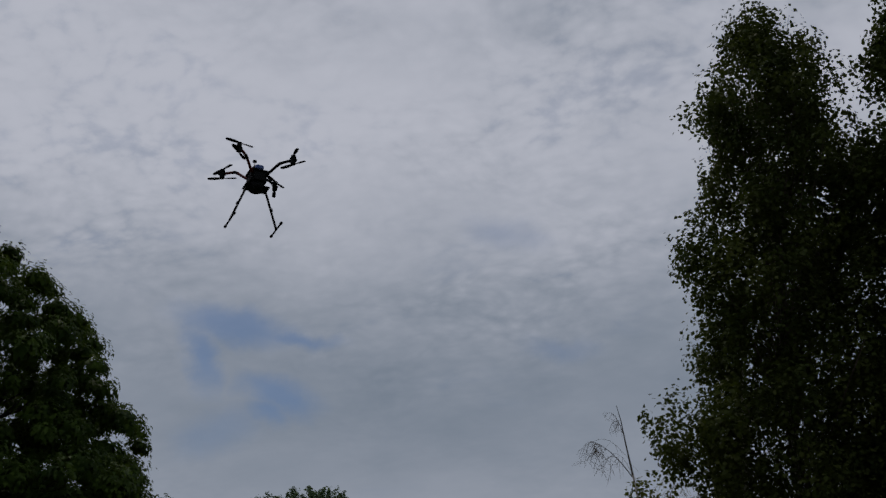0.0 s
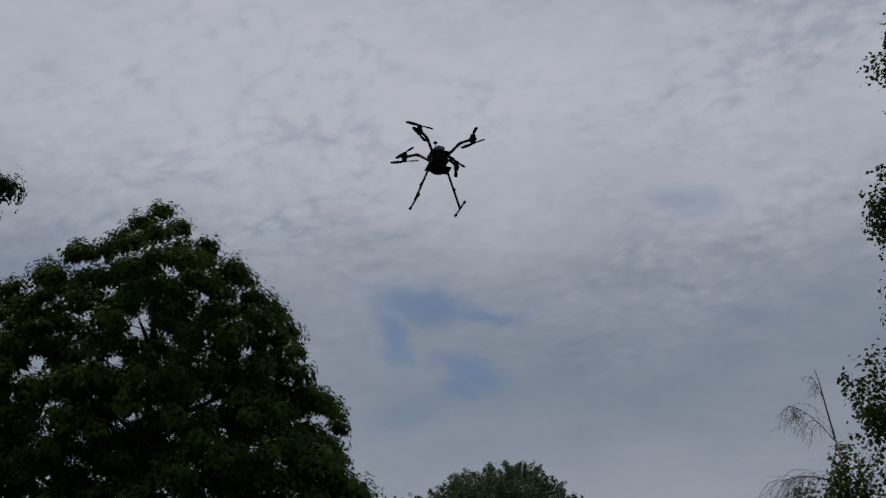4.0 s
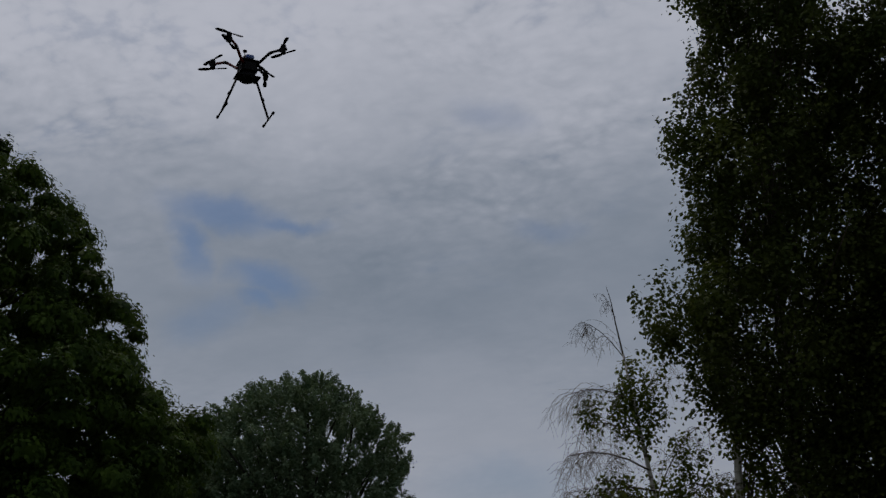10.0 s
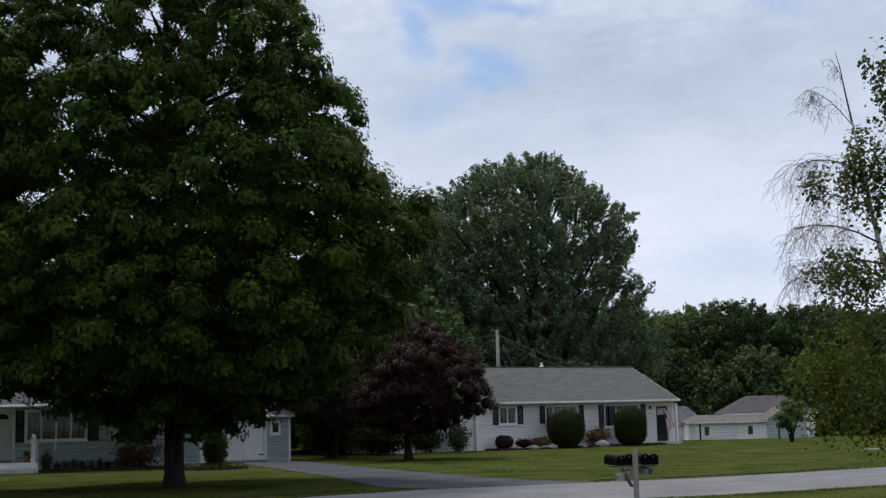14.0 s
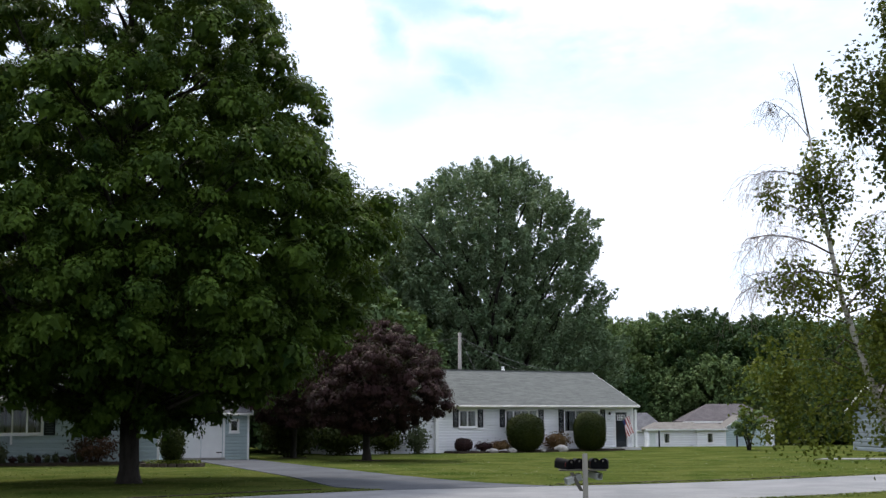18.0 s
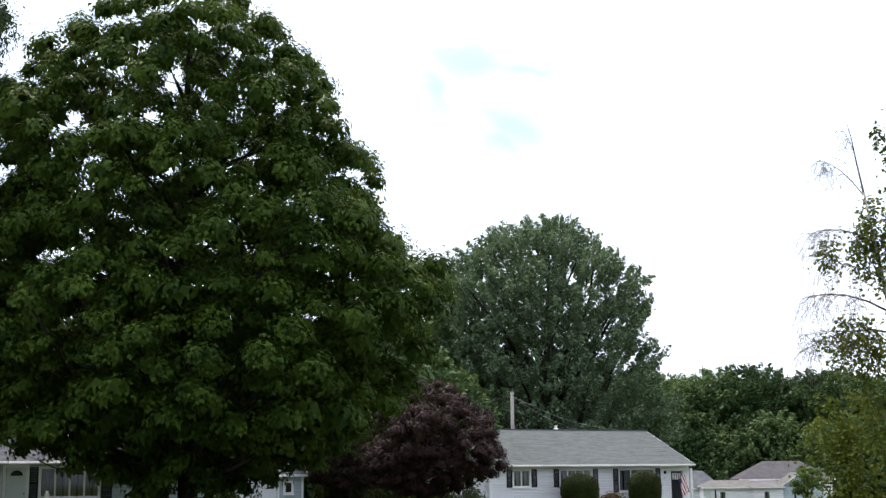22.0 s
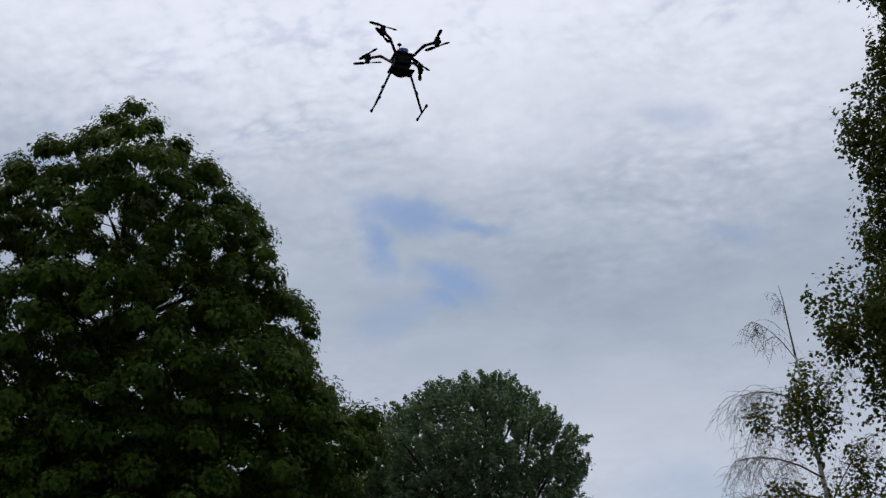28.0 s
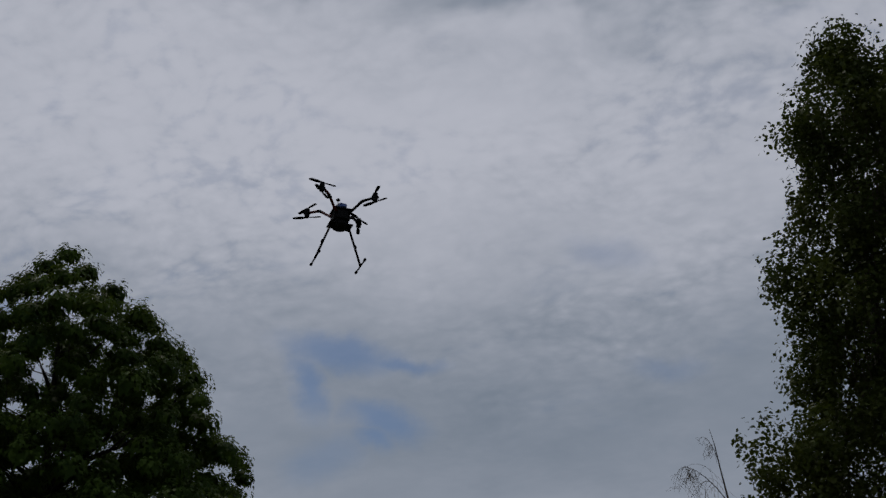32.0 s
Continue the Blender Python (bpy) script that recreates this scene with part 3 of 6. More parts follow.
def tufted_tree(name, base, profile, label, leaf, bark, seed, trunk=0.3, n=900, apart=0.6, radius=(0.45, 0.75), per=170, size=0.15, shape=LOBED, outer=0.65, limbs=30, twigs=150, top=None, rise=0.6,
                gaps=(), sprays=False, group="", rough=0.09, squash=0.8, droop=0.7, open_=0.05, z=0.0, lean=0.4, limb_size=0.42, inset=0.0):
    rng = np.random.default_rng(seed)
    root = thing(name, pose(base[0], base[1], z), label, "tree", group)
    spots = crown_spots(profile, n, apart, rng, outer, gaps, rough, inset)
    # turn the crown so that its first side lies across the line from the lawn
    v = Vector((base[0], base[1], 0)).normalized()
    x, y = spots[:, 0].copy(), spots[:, 1].copy()
    spots[:, 0], spots[:, 1] = x * v.y + y * v.x, -x * v.x + y * v.y
    out = np.stack([spots[:, 0], spots[:, 1], np.zeros(len(spots))], 1)
    out /= np.linalg.norm(out, axis=1, keepdims=True) + 1e-6
    if sprays:
        p, face, tip, s = spray_leaves(spots, out, radius, per, size, rng)
    else:
        p, face, tip, s = dome_leaves(spots, out, radius, per, size, rng, squash, open_, droop, lean=lean)
    p[:, 2] = np.maximum(p[:, 2], 0.4)
    shaped_leaves("crown", p, face, tip, s, shape, leaf, root)
    zt = top or profile[-1][0] * 0.93
    wave = lambda f: (trunk * 0.5 * (math.sin(4 * f + seed) - math.sin(seed)), trunk * 0.5 * (math.cos(3.3 * f + seed) - math.cos(seed)), zt * f)
    stem = [wave(i / 10) for i in range(11)]
    thick = [trunk * (1 - i / 10) ** 0.8 + 0.015 for i in range(11)]
    part("trunk", tube(bmesh.new(), [(0, 0, -0.15), (0, 0, 0.1), (0, 0, 0.38)] + stem[1:], [trunk * 1.75, trunk * 1.3, trunk * 1.05] + thick[1:], 14), bark, root, smooth=True)
    twig = bmesh.new()
    for j, i in enumerate(rng.permutation(len(spots))[: limbs + twigs]):
        c = Vector(spots[i][:3])
        flat = math.hypot(c.x, c.y)
        h = min(max(c.z - rise * flat * rng.uniform(0.8, 1.3), profile[0][0] * 0.9, zt * 0.12), c.z * 0.97, zt * 0.96)
        k = h / zt * 10
        a = Vector(stem[int(k)]).lerp(Vector(stem[min(int(k) + 1, 10)]), k - int(k))
        r = max(0.012, min(thick[int(k)] * 0.75, trunk * (limb_size if j < limbs else 0.13) * (0.4 + 0.6 * (c - a).length / 6)))
        kink = Vector((rng.normal(), rng.normal(), 0.3 * rng.normal())) * 0.06 * (c - a).length
        mid = a.lerp(c, 0.5) + kink - Vector((0, 0, 0.06 * (c - a).length))
        pts = [a, a.lerp(mid, 0.55), mid, mid.lerp(c, 0.55) + kink * 0.3, c]
        width = [r, r * 0.82, r * 0.6, r * 0.38, r * 0.16]
        if j < limbs:
            part("limb", tube(bmesh.new(), pts, width, 6), bark, root, smooth=True)
        else:
            tube(twig, pts, width, 3)
    if twigs:
        tagged(part("fine_branchwork", twig, bark, root), kind="stuff")
    else:
        twig.free()
    return root


# ---- ground ----
def lawn_mesh():
    bm = bmesh.new()
    xs = [-2500, -800, -300, -150] + list(range(-100, 101, 8)) + [150, 300, 800, 2500]
    ys = [-2500, -800, -200] + list(range(-40, 161, 8)) + [250, 800, 2500]
    grid = [[bm.verts.new((x, y, -1.25 * min(max((y - 88) / 60, 0), 1))) for x in xs] for y in ys]
    for r, q in zip(grid, grid[1:]):
        for k in range(len(xs) - 1):
            bm.faces.new((r[k], r[k + 1], q[k + 1], q[k]))
    return bm


tagged(part("ground", lawn_mesh(), LAWN, smooth=True), "mown green lawn with worn yellowish patches", "lawn", kind="structure")


ROAD = [(-70, -31.0), (-30, 7.0), (-9.1, 26.8), (-7.0, 28.8), (-5.1, 30.8), (-2.7, 32.9), (0.2, 34.3), (3.1, 35.2), (5.0, 36.2), (7.4, 37.7), (12.0, 41.5), (16.0, 44.4), (60.0, 72.0)]
DRIVE_LEFT = [(-2.7, 32.8), (-4.2, 34.5), (-4.9, 36.6), (-6.4, 41.0), (-9.3, 48.3), (-13.6, 58.8), (-14.5, 60.2)]
DRIVE_RIGHT = [(1.5, 34.6), (-0.2, 36.4), (-1.5, 38.6), (-3.5, 42.7), (-7.0, 50.5), (-11.3, 60.6)]


def road_far(x):
    """The far edge of the street."""
    return np.interp(x, [p[0] for p in ROAD], [p[1] for p in ROAD])


def on_drive(x, y, margin=0.0):
    left = np.interp(y, [p[1] for p in DRIVE_LEFT], [p[0] for p in DRIVE_LEFT])
    right = np.interp(y, [p[1] for p in DRIVE_RIGHT], [p[0] for p in DRIVE_RIGHT])
    return (y > 32.5) & (y < 61.2) & (x > left - margin) & (x < right + margin)


tagged(part("road", slab([(x, y - 7.6) for x, y in ROAD] + ROAD[::-1], -0.05, 0.012), ASPHALT), "pale grey worn asphalt street", "road", kind="structure")
tagged(part("driveway", slab(DRIVE_LEFT + DRIVE_RIGHT[::-1], -0.05, 0.018), DRIVE), "dark grey asphalt driveway curving to the shed", "driveway", kind="structure")
tagged(part("side_drive", slab([(13.6, 57.6), (24, 55.4), (42, 52.6), (42, 55.4), (25, 58.2), (14.4, 59.2)], -0.05, 0.016), ASPHALT), "pale grey drive in front of the far house", "driveway", kind="structure")


def verge_edge(xs, off):
    """A narrow line of bare earth where the mown verge has been cut."""
    near = [(x, float(road_far(x)) + off + 0.12 * math.sin(1.7 * x)) for x in xs]
    bm = slab(near + [(x, y + 0.16 + 0.08 * math.sin(3.1 * x)) for x, y in near[::-1]], -0.03, 0.022)
    tagged(part("verge_edge", bm, SOIL), "narrow dark line of bare earth along the verge", "lawn edge", "verge edges", "structure")


verge_edge([-14 + 0.6 * k for k in range(17)], 2.1)
verge_edge([1.6 + 0.5 * k for k in range(16)], 1.0)


# ---- house building ----
def bar_mesh(name, y0, y1, z0, z1, mat):
    """A board one metre long, its lower edge standing proud."""
    bm = bmesh.new()
    h = z1 - z0
    side = ((y1, z0), (y0, z0), (y0 + 0.004, z0 + 0.6 * h), (y1 - 0.006, z0 + 0.78 * h), (y1 - 0.004, z1), (y1, z1))
    a, b = [bm.verts.new((0, y, z)) for y, z in side], [bm.verts.new((1, y, z)) for y, z in side]
    bm.faces.new(a), bm.faces.new(b[::-1])
    for i in range(5):
        bm.faces.new((a[i], b[i], b[i + 1], a[i + 1]))
    bmesh.ops.recalc_face_normals(bm, faces=bm.faces)
    me = bpy.data.meshes.new(name)
    bm.to_mesh(me)
    bm.free()
    me.materials.append(mat)
    return me


def clear_spans(a, b, cuts):
    spans = [(a, b)]
    for c, d in cuts:
        spans = [q for s, e in spans for q in ((s, min(e, c)), (max(s, d), e)) if q[1] - q[0] > 0.02]
    return spans


def wall(parent, x0, x1, z0, z1, holes, mat, y=0.0, course=0.155, turn=None, name="wall"):
    """A wall with openings through it, clad in overlapping boards; turn: the pose of a wall other than the front."""
    bm = bmesh.new()
    edges = sorted({x0, x1, *[h[0] for h in holes], *[h[1] for h in holes]})
    for a, b in zip(edges, edges[1:]):
        cuts = [(h[2], h[3]) for h in holes if h[0] < (a + b) / 2 < h[1]]
        for s, e in clear_spans(z0, z1, cuts):
            box(bm, a, b, y, y + 0.18, s, e)
    core = part(name, bm, mat, parent)
    if turn:
        core.matrix_local = turn
    me = bar_mesh("siding_board", y - 0.05, y - 0.001, 0.0, course + 0.004, mat)
    z = z0
    while z < z1 - 0.05:
        cuts = [(h[0] - 0.06, h[1] + 0.06) for h in holes if h[2] - 0.06 < z + course / 2 < h[3] + 0.06]
        for s, e in clear_spans(x0, x1, cuts):
            ob = new("siding_board", me)
            ob.parent = core
            ob.location, ob.scale = (s, 0, z), (e - s, 1, min(1.0, (z1 - z) / (course + 0.004)))
        z += course
    return core


def window(parent, x0, x1, z0, z1, y=0.0, cols=1, rail=False, curtain=True, sill=True, casing=0.07):
    bm = bmesh.new()
    c = casing
    box(bm, x0 - c, x0, y - 0.06, y + 0.1, z0 - c, z1 + c), box(bm, x1, x1 + c, y - 0.06, y + 0.1, z0 - c, z1 + c)
    box(bm, x0, x1, y - 0.06, y + 0.1, z1, z1 + c), box(bm, x0, x1, y - 0.06, y + 0.1, z0 - c, z0)
    frame_ob = part("window", bm, TRIM, parent)
    w = (x1 - x0) / cols
    for i in range(cols):
        a, b = x0 + i * w, x0 + (i + 1) * w
        bm = bmesh.new()
        s = 0.035
        box(bm, a, a + s, y, y + 0.05, z0, z1), box(bm, b - s, b, y, y + 0.05, z0, z1)
        box(bm, a + s, b - s, y, y + 0.05, z0, z0 + s), box(bm, a + s, b - s, y, y + 0.05, z1 - s, z1)
        if rail:
            box(bm, a + s, b - s, y - 0.008, y + 0.045, (z0 + z1) / 2 - 0.025, (z0 + z1) / 2 + 0.025)
        part("sash", bm, TRIM, frame_ob)
        pane = part("pane", boxed(a + s, b - s, y + 0.02, y + 0.03, z0 + s, z1 - s), GLASS_CLEAR, frame_ob)
        pane.visible_shadow = False
        if curtain:
            bm = bmesh.new()
            n = 14
            for side in ((a + 0.02, a + 0.42 * w), (b - 0.42 * w, b - 0.02)):
                pts = [(side[0] + (side[1] - side[0]) * k / n, y + 0.20 + 0.03 * math.sin(k * 2.1)) for k in range(n + 1)]
                for p, q in zip(pts, pts[1:]):
                    bm.faces.new([bm.verts.new(v) for v in ((p[0], p[1], z0), (q[0], q[1], z0), (q[0], q[1], z1), (p[0], p[1], z1))])
            part("curtain", bm, CURTAIN, frame_ob)
    # the dim room behind the glass
    bm = bmesh.new()
    box(bm, x0 - 0.3, x1 + 0.3, y + 0.9, y + 0.95, z0 - 0.3, z1 + 0.3)
    part("room_back", bm, ROOM, frame_ob)
    if sill:
        part("sill", boxed(x0 - c - 0.03, x1 + c + 0.03, y - 0.12, y - 0.062, z0 - c - 0.035, z0 - c + 0.015), TRIM, frame_ob)
    return frame_ob


def shutter(parent, x0, x1, z0, z1, y=0.0):
    bm = bmesh.new()
    s = 0.05
    box(bm, x0, x0 + s, y - 0.078, y - 0.038, z0, z1), box(bm, x1 - s, x1, y - 0.078, y - 0.038, z0, z1)
    for z in (z0, (z0 + z1) / 2 - s / 2, z1 - s):
        box(bm, x0 + s, x1 - s, y - 0.075, y - 0.038, z, z + s)
    ob = part("shutter", bm, SHUTTER, parent)
    n = max(4, int((z1 - z0) / 0.07))
    me = None
    for i in range(n):
        z = z0 + s + (z1 - z0 - 2 * s) * (i + 0.5) / n
        if me is None:
            me = boxed(x0 + s, x1 - s, -0.015, 0.015, -0.022, 0.022)
            bmesh.ops.rotate(me, verts=me.verts, matrix=Matrix.Rotation(radians(-35), 3, "X"))
            first = part("slat", me, SHUTTER, ob)
            me = first.data
            first.location = (0, y - 0.057, z)
        else:
            o = new("slat", me)
            o.parent, o.location = ob, (0, y - 0.057, z)
    return ob


def gable_roof(parent, x0, x1, y0, y1, ze, zr, mat, over=0.4, side=0.3, gable=None, thick=0.1, rakes=(True, True), inset=0.0):
    """Two slopes over a ridge along x, with fascia boards, gutter and gable walls."""
    ym = (y0 + y1) / 2
    k = (zr - ze) / (ym - y0)
    drop = over * k
    for name, pts in (("roof", [(y0 - over, ze - drop), (ym, zr), (ym, zr + thick), (y0 - over, ze - drop + thick)]), ("roof", [(y1 + over, ze - drop), (ym + 0.004, zr), (ym + 0.004, zr + thick), (y1 + over, ze - drop + thick)])):
        bm = bmesh.new()
        a = [bm.verts.new((x0 - side, y, z)) for y, z in pts]
        b = [bm.verts.new((x1 + side, y, z)) for y, z in pts]
        bm.faces.new(a), bm.faces.new(b[::-1])
        for i in range(4):
            bm.faces.new((a[i], b[i], b[(i + 1) % 4], a[(i + 1) % 4]))
        bmesh.ops.recalc_face_normals(bm, faces=bm.faces)
        part(name, bm, mat, parent)
    # the overlapping courses of shingles on the front slope
    slope = math.atan(k)
    run = (ym - y0 + over) / math.cos(slope)
    me = None
    for c in range(int(run / 0.2)):
        if me is None:
            bm = bmesh.new()
            prism([(0, 0), (x1 - x0 + 2 * side, 0), (x1 - x0 + 2 * side, 0.005), (0, 0.005)], 0.0, 0.19, bm)
            for v in bm.verts:
                if v.co.y > 0.1:
                    v.co.z -= 0.0035
            ob = part("shingle_course", bm, mat, parent)
            me = ob.data
        else:
            ob = new("shingle_course", me)
            ob.parent = parent
        d = c * 0.2
        ob.matrix_local = pose(x0 - side, y0 - over + d * math.cos(slope), ze - drop + thick + 0.004 + d * math.sin(slope)) @ pose(0, 0, 0, math.degrees(slope))
    part("fascia", boxed(x0 - side, x1 + side, y0 - over - 0.03, y0 - over - 0.004, ze - drop - 0.02, ze - drop + thick - 0.01), TRIM, parent)
    bm = bmesh.new()
    pts = [(y0 - over - 0.12, ze - drop + 0.08), (y0 - over - 0.11, ze - drop + 0.015), (y0 - over - 0.05, ze - drop), (y0 - over - 0.034, ze - drop + 0.08)]
    a = [bm.verts.new((x0 - side, y, z)) for y, z in pts]
    b = [bm.verts.new((x1 + side, y, z)) for y, z in pts]
    for i in range(3):
        bm.faces.new((a[i], b[i], b[i + 1], a[i + 1]))
    bmesh.ops.solidify(bm, geom=bm.faces, thickness=0.008)
    part("gutter", bm, TRIM, parent)
    part("soffit", boxed(x0 - side + 0.01, x1 + side - 0.01, y0 - over, y0 + inset, ze - drop - 0.03, ze - drop - 0.012), TRIM, parent)
    part("ridge_cap", prism([(x0 - side, zr + thick - 0.03), (x1 + side, zr + thick - 0.03), (x1 + side, zr + thick + 0.03), (x0 - side, zr + thick + 0.03)], ym - 0.12, ym + 0.12), mat, parent)
    if gable:
        for x in [q for q, on in zip((x0, x1 - 0.18), rakes) if on]:
            bm = bmesh.new()
            pts = [(y0, ze - 0.02), (y1, ze - 0.02), (ym, zr - 0.02)]
            a = [bm.verts.new((x, y, z)) for y, z in pts]
            b = [bm.verts.new((x + 0.18, y, z)) for y, z in pts]
            bm.faces.new(a), bm.faces.new(b[::-1])
            for i in range(3):
                bm.faces.new((a[i], b[i], b[(i + 1) % 3], a[(i + 1) % 3]))
            bmesh.ops.recalc_face_normals(bm, faces=bm.faces)
            part("gable", bm, gable, parent)
        for x in [q for q, on in zip((x0 - side - 0.025, x1 + side + 0.001), rakes) if on]:
            bm = bmesh.new()
            pts = [(y0 - over, ze - drop - 0.03), (ym, zr - 0.03), (y1 + over, ze - drop - 0.03), (y1 + over, ze - drop + thick), (ym, zr + thick + 0.004), (y0 - over, ze - drop + thick)]
            a = [bm.verts.new((x, y, z)) for y, z in pts]
            b = [bm.verts.new((x + 0.024, y, z)) for y, z in pts]
            bm.faces.new(a), bm.faces.new(b[::-1])
            for i in range(6):
                bm.faces.new((a[i], b[i], b[(i + 1) % 6], a[(i + 1) % 6]))
            bmesh.ops.recalc_face_normals(bm, faces=bm.faces)
            part("rake_board", bm, TRIM, parent)


def other_walls(parent, x0, x1, y0, y1, z1, mat):
    """Side and back walls behind the front."""
    for name, m, length in (("wall", pose(x1, y0 + 0.18, 0, 0, 0, 90), y1 - y0 - 0.18), ("wall", pose(x1, y1, 0, 0, 0, 180), x1 - x0), ("wall", pose(x0, y1 - 0.001, 0, 0, 0, -90), y1 - y0 - 0.182)):
        wall(parent, 0, length, 0, z1, [], mat, turn=m, course=0.254)


def vent_pipe(parent, x, y, z, r=0.05, h=0.5, mat=None):
    bm = bmesh.new()
    tube(bm, [(x, y, z - 0.2), (x, y, z + h)], [r, r], 10)
    tube(bm, [(x, y, z - 0.02), (x, y, z + 0.07)], [r * 2.2, r * 1.2], 10)
    part("vent_pipe", bm, mat or TRIM, parent)


def clear_glass():
    m = bpy.data.materials.new("clear_pane_glass")
    m.use_nodes = True
    g = Nodes(m.node_tree)
    clear = g.add("ShaderNodeBsdfTransparent", {"Color": (0.8, 0.83, 0.84, 1)})
    shine = g.add("ShaderNodeBsdfGlossy", {"Roughness": 0.03})
    f = g.add("ShaderNodeFresnel", {"IOR": 1.5})
    both = g.add("ShaderNodeMixShader", {0: f.outputs[0], 1: clear.outputs[0], 2: shine.outputs[0]})
    g.add("ShaderNodeOutputMaterial", {"Surface": both.outputs[0]})
    return m


GLASS_CLEAR = clear_glass()
ROOM = material("dim_room", (0.03, 0.03, 0.032), (0.05, 0.05, 0.05), scale=1.0, rough=0.9)
PALE_DOOR = material("pale_grey_green_door_paint", (0.62, 0.67, 0.66), (0.68, 0.72, 0.71), scale=2.0, rough=0.4, bump=0.05)
DARK_DOOR = material("dark_storm_door", (0.02, 0.025, 0.03), (0.035, 0.04, 0.045), rough=0.3)
BRASS = material("aged_brass", (0.25, 0.18, 0.08), (0.35, 0.26, 0.12), rough=0.35, metal=1.0)
CLAY = material("terracotta", (0.28, 0.10, 0.06), (0.36, 0.15, 0.09), rough=0.9)
STONE = material("garden_stone", (0.28, 0.26, 0.24), (0.48, 0.46, 0.43), scale=3.0, rough=0.9, vary=0.15, bump=0.7)


def bush(name, x, y, z, rx, ry, h, label, leaf, seed, n=4000, size=0.05, round_=2.4, rough=0.05, group="shrubs", ragged=0.0, base=0.0):
    """A shrub: short stems, an added dark core that stands in for inner shade, and a leafy skin; base: how far the foot
    is filled out.
    """
    rng = np.random.default_rng(seed)
    root = thing(name, pose(x, y, z), label, "bush", group)
    d = rng.normal(size=(n, 3))
    d /= np.linalg.norm(d, axis=1, keepdims=True)
    e = (np.abs(d) ** round_).sum(1, keepdims=True) ** (-1.0 / round_)
    q = d * e
    wave = 1 + rough * (np.sin(5 * q[:, 0] + seed) + np.sin(6 * q[:, 1] + 4 * q[:, 2])) * 0.6 + rough * rng.normal(size=n) * 0.7 + ragged * rng.random(n) ** 3
    depth = 1 - 0.18 * rng.random(n) ** 2 - (0.5 * rng.random(n) if ragged else 0)
    q = q * (wave * depth)[:, None]
    fill = np.where(q[:, 2] < 0, 1 + (base - 0.5) * 0.5 * np.minimum(1, -q[:, 2]), 1)
    p = np.stack([q[:, 0] * rx * fill, q[:, 1] * ry * fill, h * (0.5 + 0.5 * q[:, 2])], 1)
    p[:, 2] = np.maximum(p[:, 2], 0.03)
    out = d * np.array([1 / rx, 1 / ry, 2 / h]) / np.linalg.norm(d * np.array([1 / rx, 1 / ry, 2 / h]), axis=1, keepdims=True)
    leaf_mesh("foliage", p, out + rng.normal(size=p.shape) * 0.45, size * (0.7 + 0.6 * rng.random(n)), leaf, root, rng)
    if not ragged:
        # closed core in bark colour, added to stop light and darken the inside
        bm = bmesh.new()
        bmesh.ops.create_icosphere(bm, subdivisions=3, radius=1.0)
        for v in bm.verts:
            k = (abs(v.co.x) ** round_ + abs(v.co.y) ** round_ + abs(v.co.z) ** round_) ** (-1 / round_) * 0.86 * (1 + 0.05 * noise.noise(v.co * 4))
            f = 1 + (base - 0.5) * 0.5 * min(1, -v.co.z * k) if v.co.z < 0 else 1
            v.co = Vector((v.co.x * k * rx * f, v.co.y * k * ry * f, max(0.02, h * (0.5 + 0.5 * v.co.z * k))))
        part("shade_core", bm, BARK, root, smooth=True)
    for k in range(5):
        a = 2 * math.pi * k / 5
        part("stem", tube(bmesh.new(), [(0.1 * rx * math.cos(a), 0.1 * ry * math.sin(a), -0.03), (0.3 * rx * math.cos(a), 0.3 * ry * math.sin(a), h * 0.4), (0.45 * rx * math.cos(a), 0.45 * ry * math.sin(a), h * 0.7)], [0.03, 0.02, 0.01], 5), BARK, root)
    return root


def stone(x, y, r, seed, label="pale rounded garden stone in the bed"):
    rng = random.Random(seed)
    bm = bmesh.new()
    bmesh.ops.create_icosphere(bm, subdivisions=2, radius=r)
    for v in bm.verts:
        v.co *= 1 + 0.25 * noise.noise(v.co * 3 / r + Vector((seed, 0, 0)))
        v.co.z *= 0.62
    ob = part("garden_stone", bm, STONE, smooth=True)
    ob.matrix_world = pose(x, y, r * 0.3, 0, 0, rng.random() * 360)
    return tagged(ob, label, "stone", "bed stones")


def at(origin, angle, x, y, z=0.0):
    p = pose(*origin, 0, 0, 0, angle) @ Vector((x, y, z))
    return p.x, p.y, p.z


# ---- the blue-grey bungalow behind the maple ----
BLUE_AT, BLUE_TURN = (-21.0, 52.6), 13.0


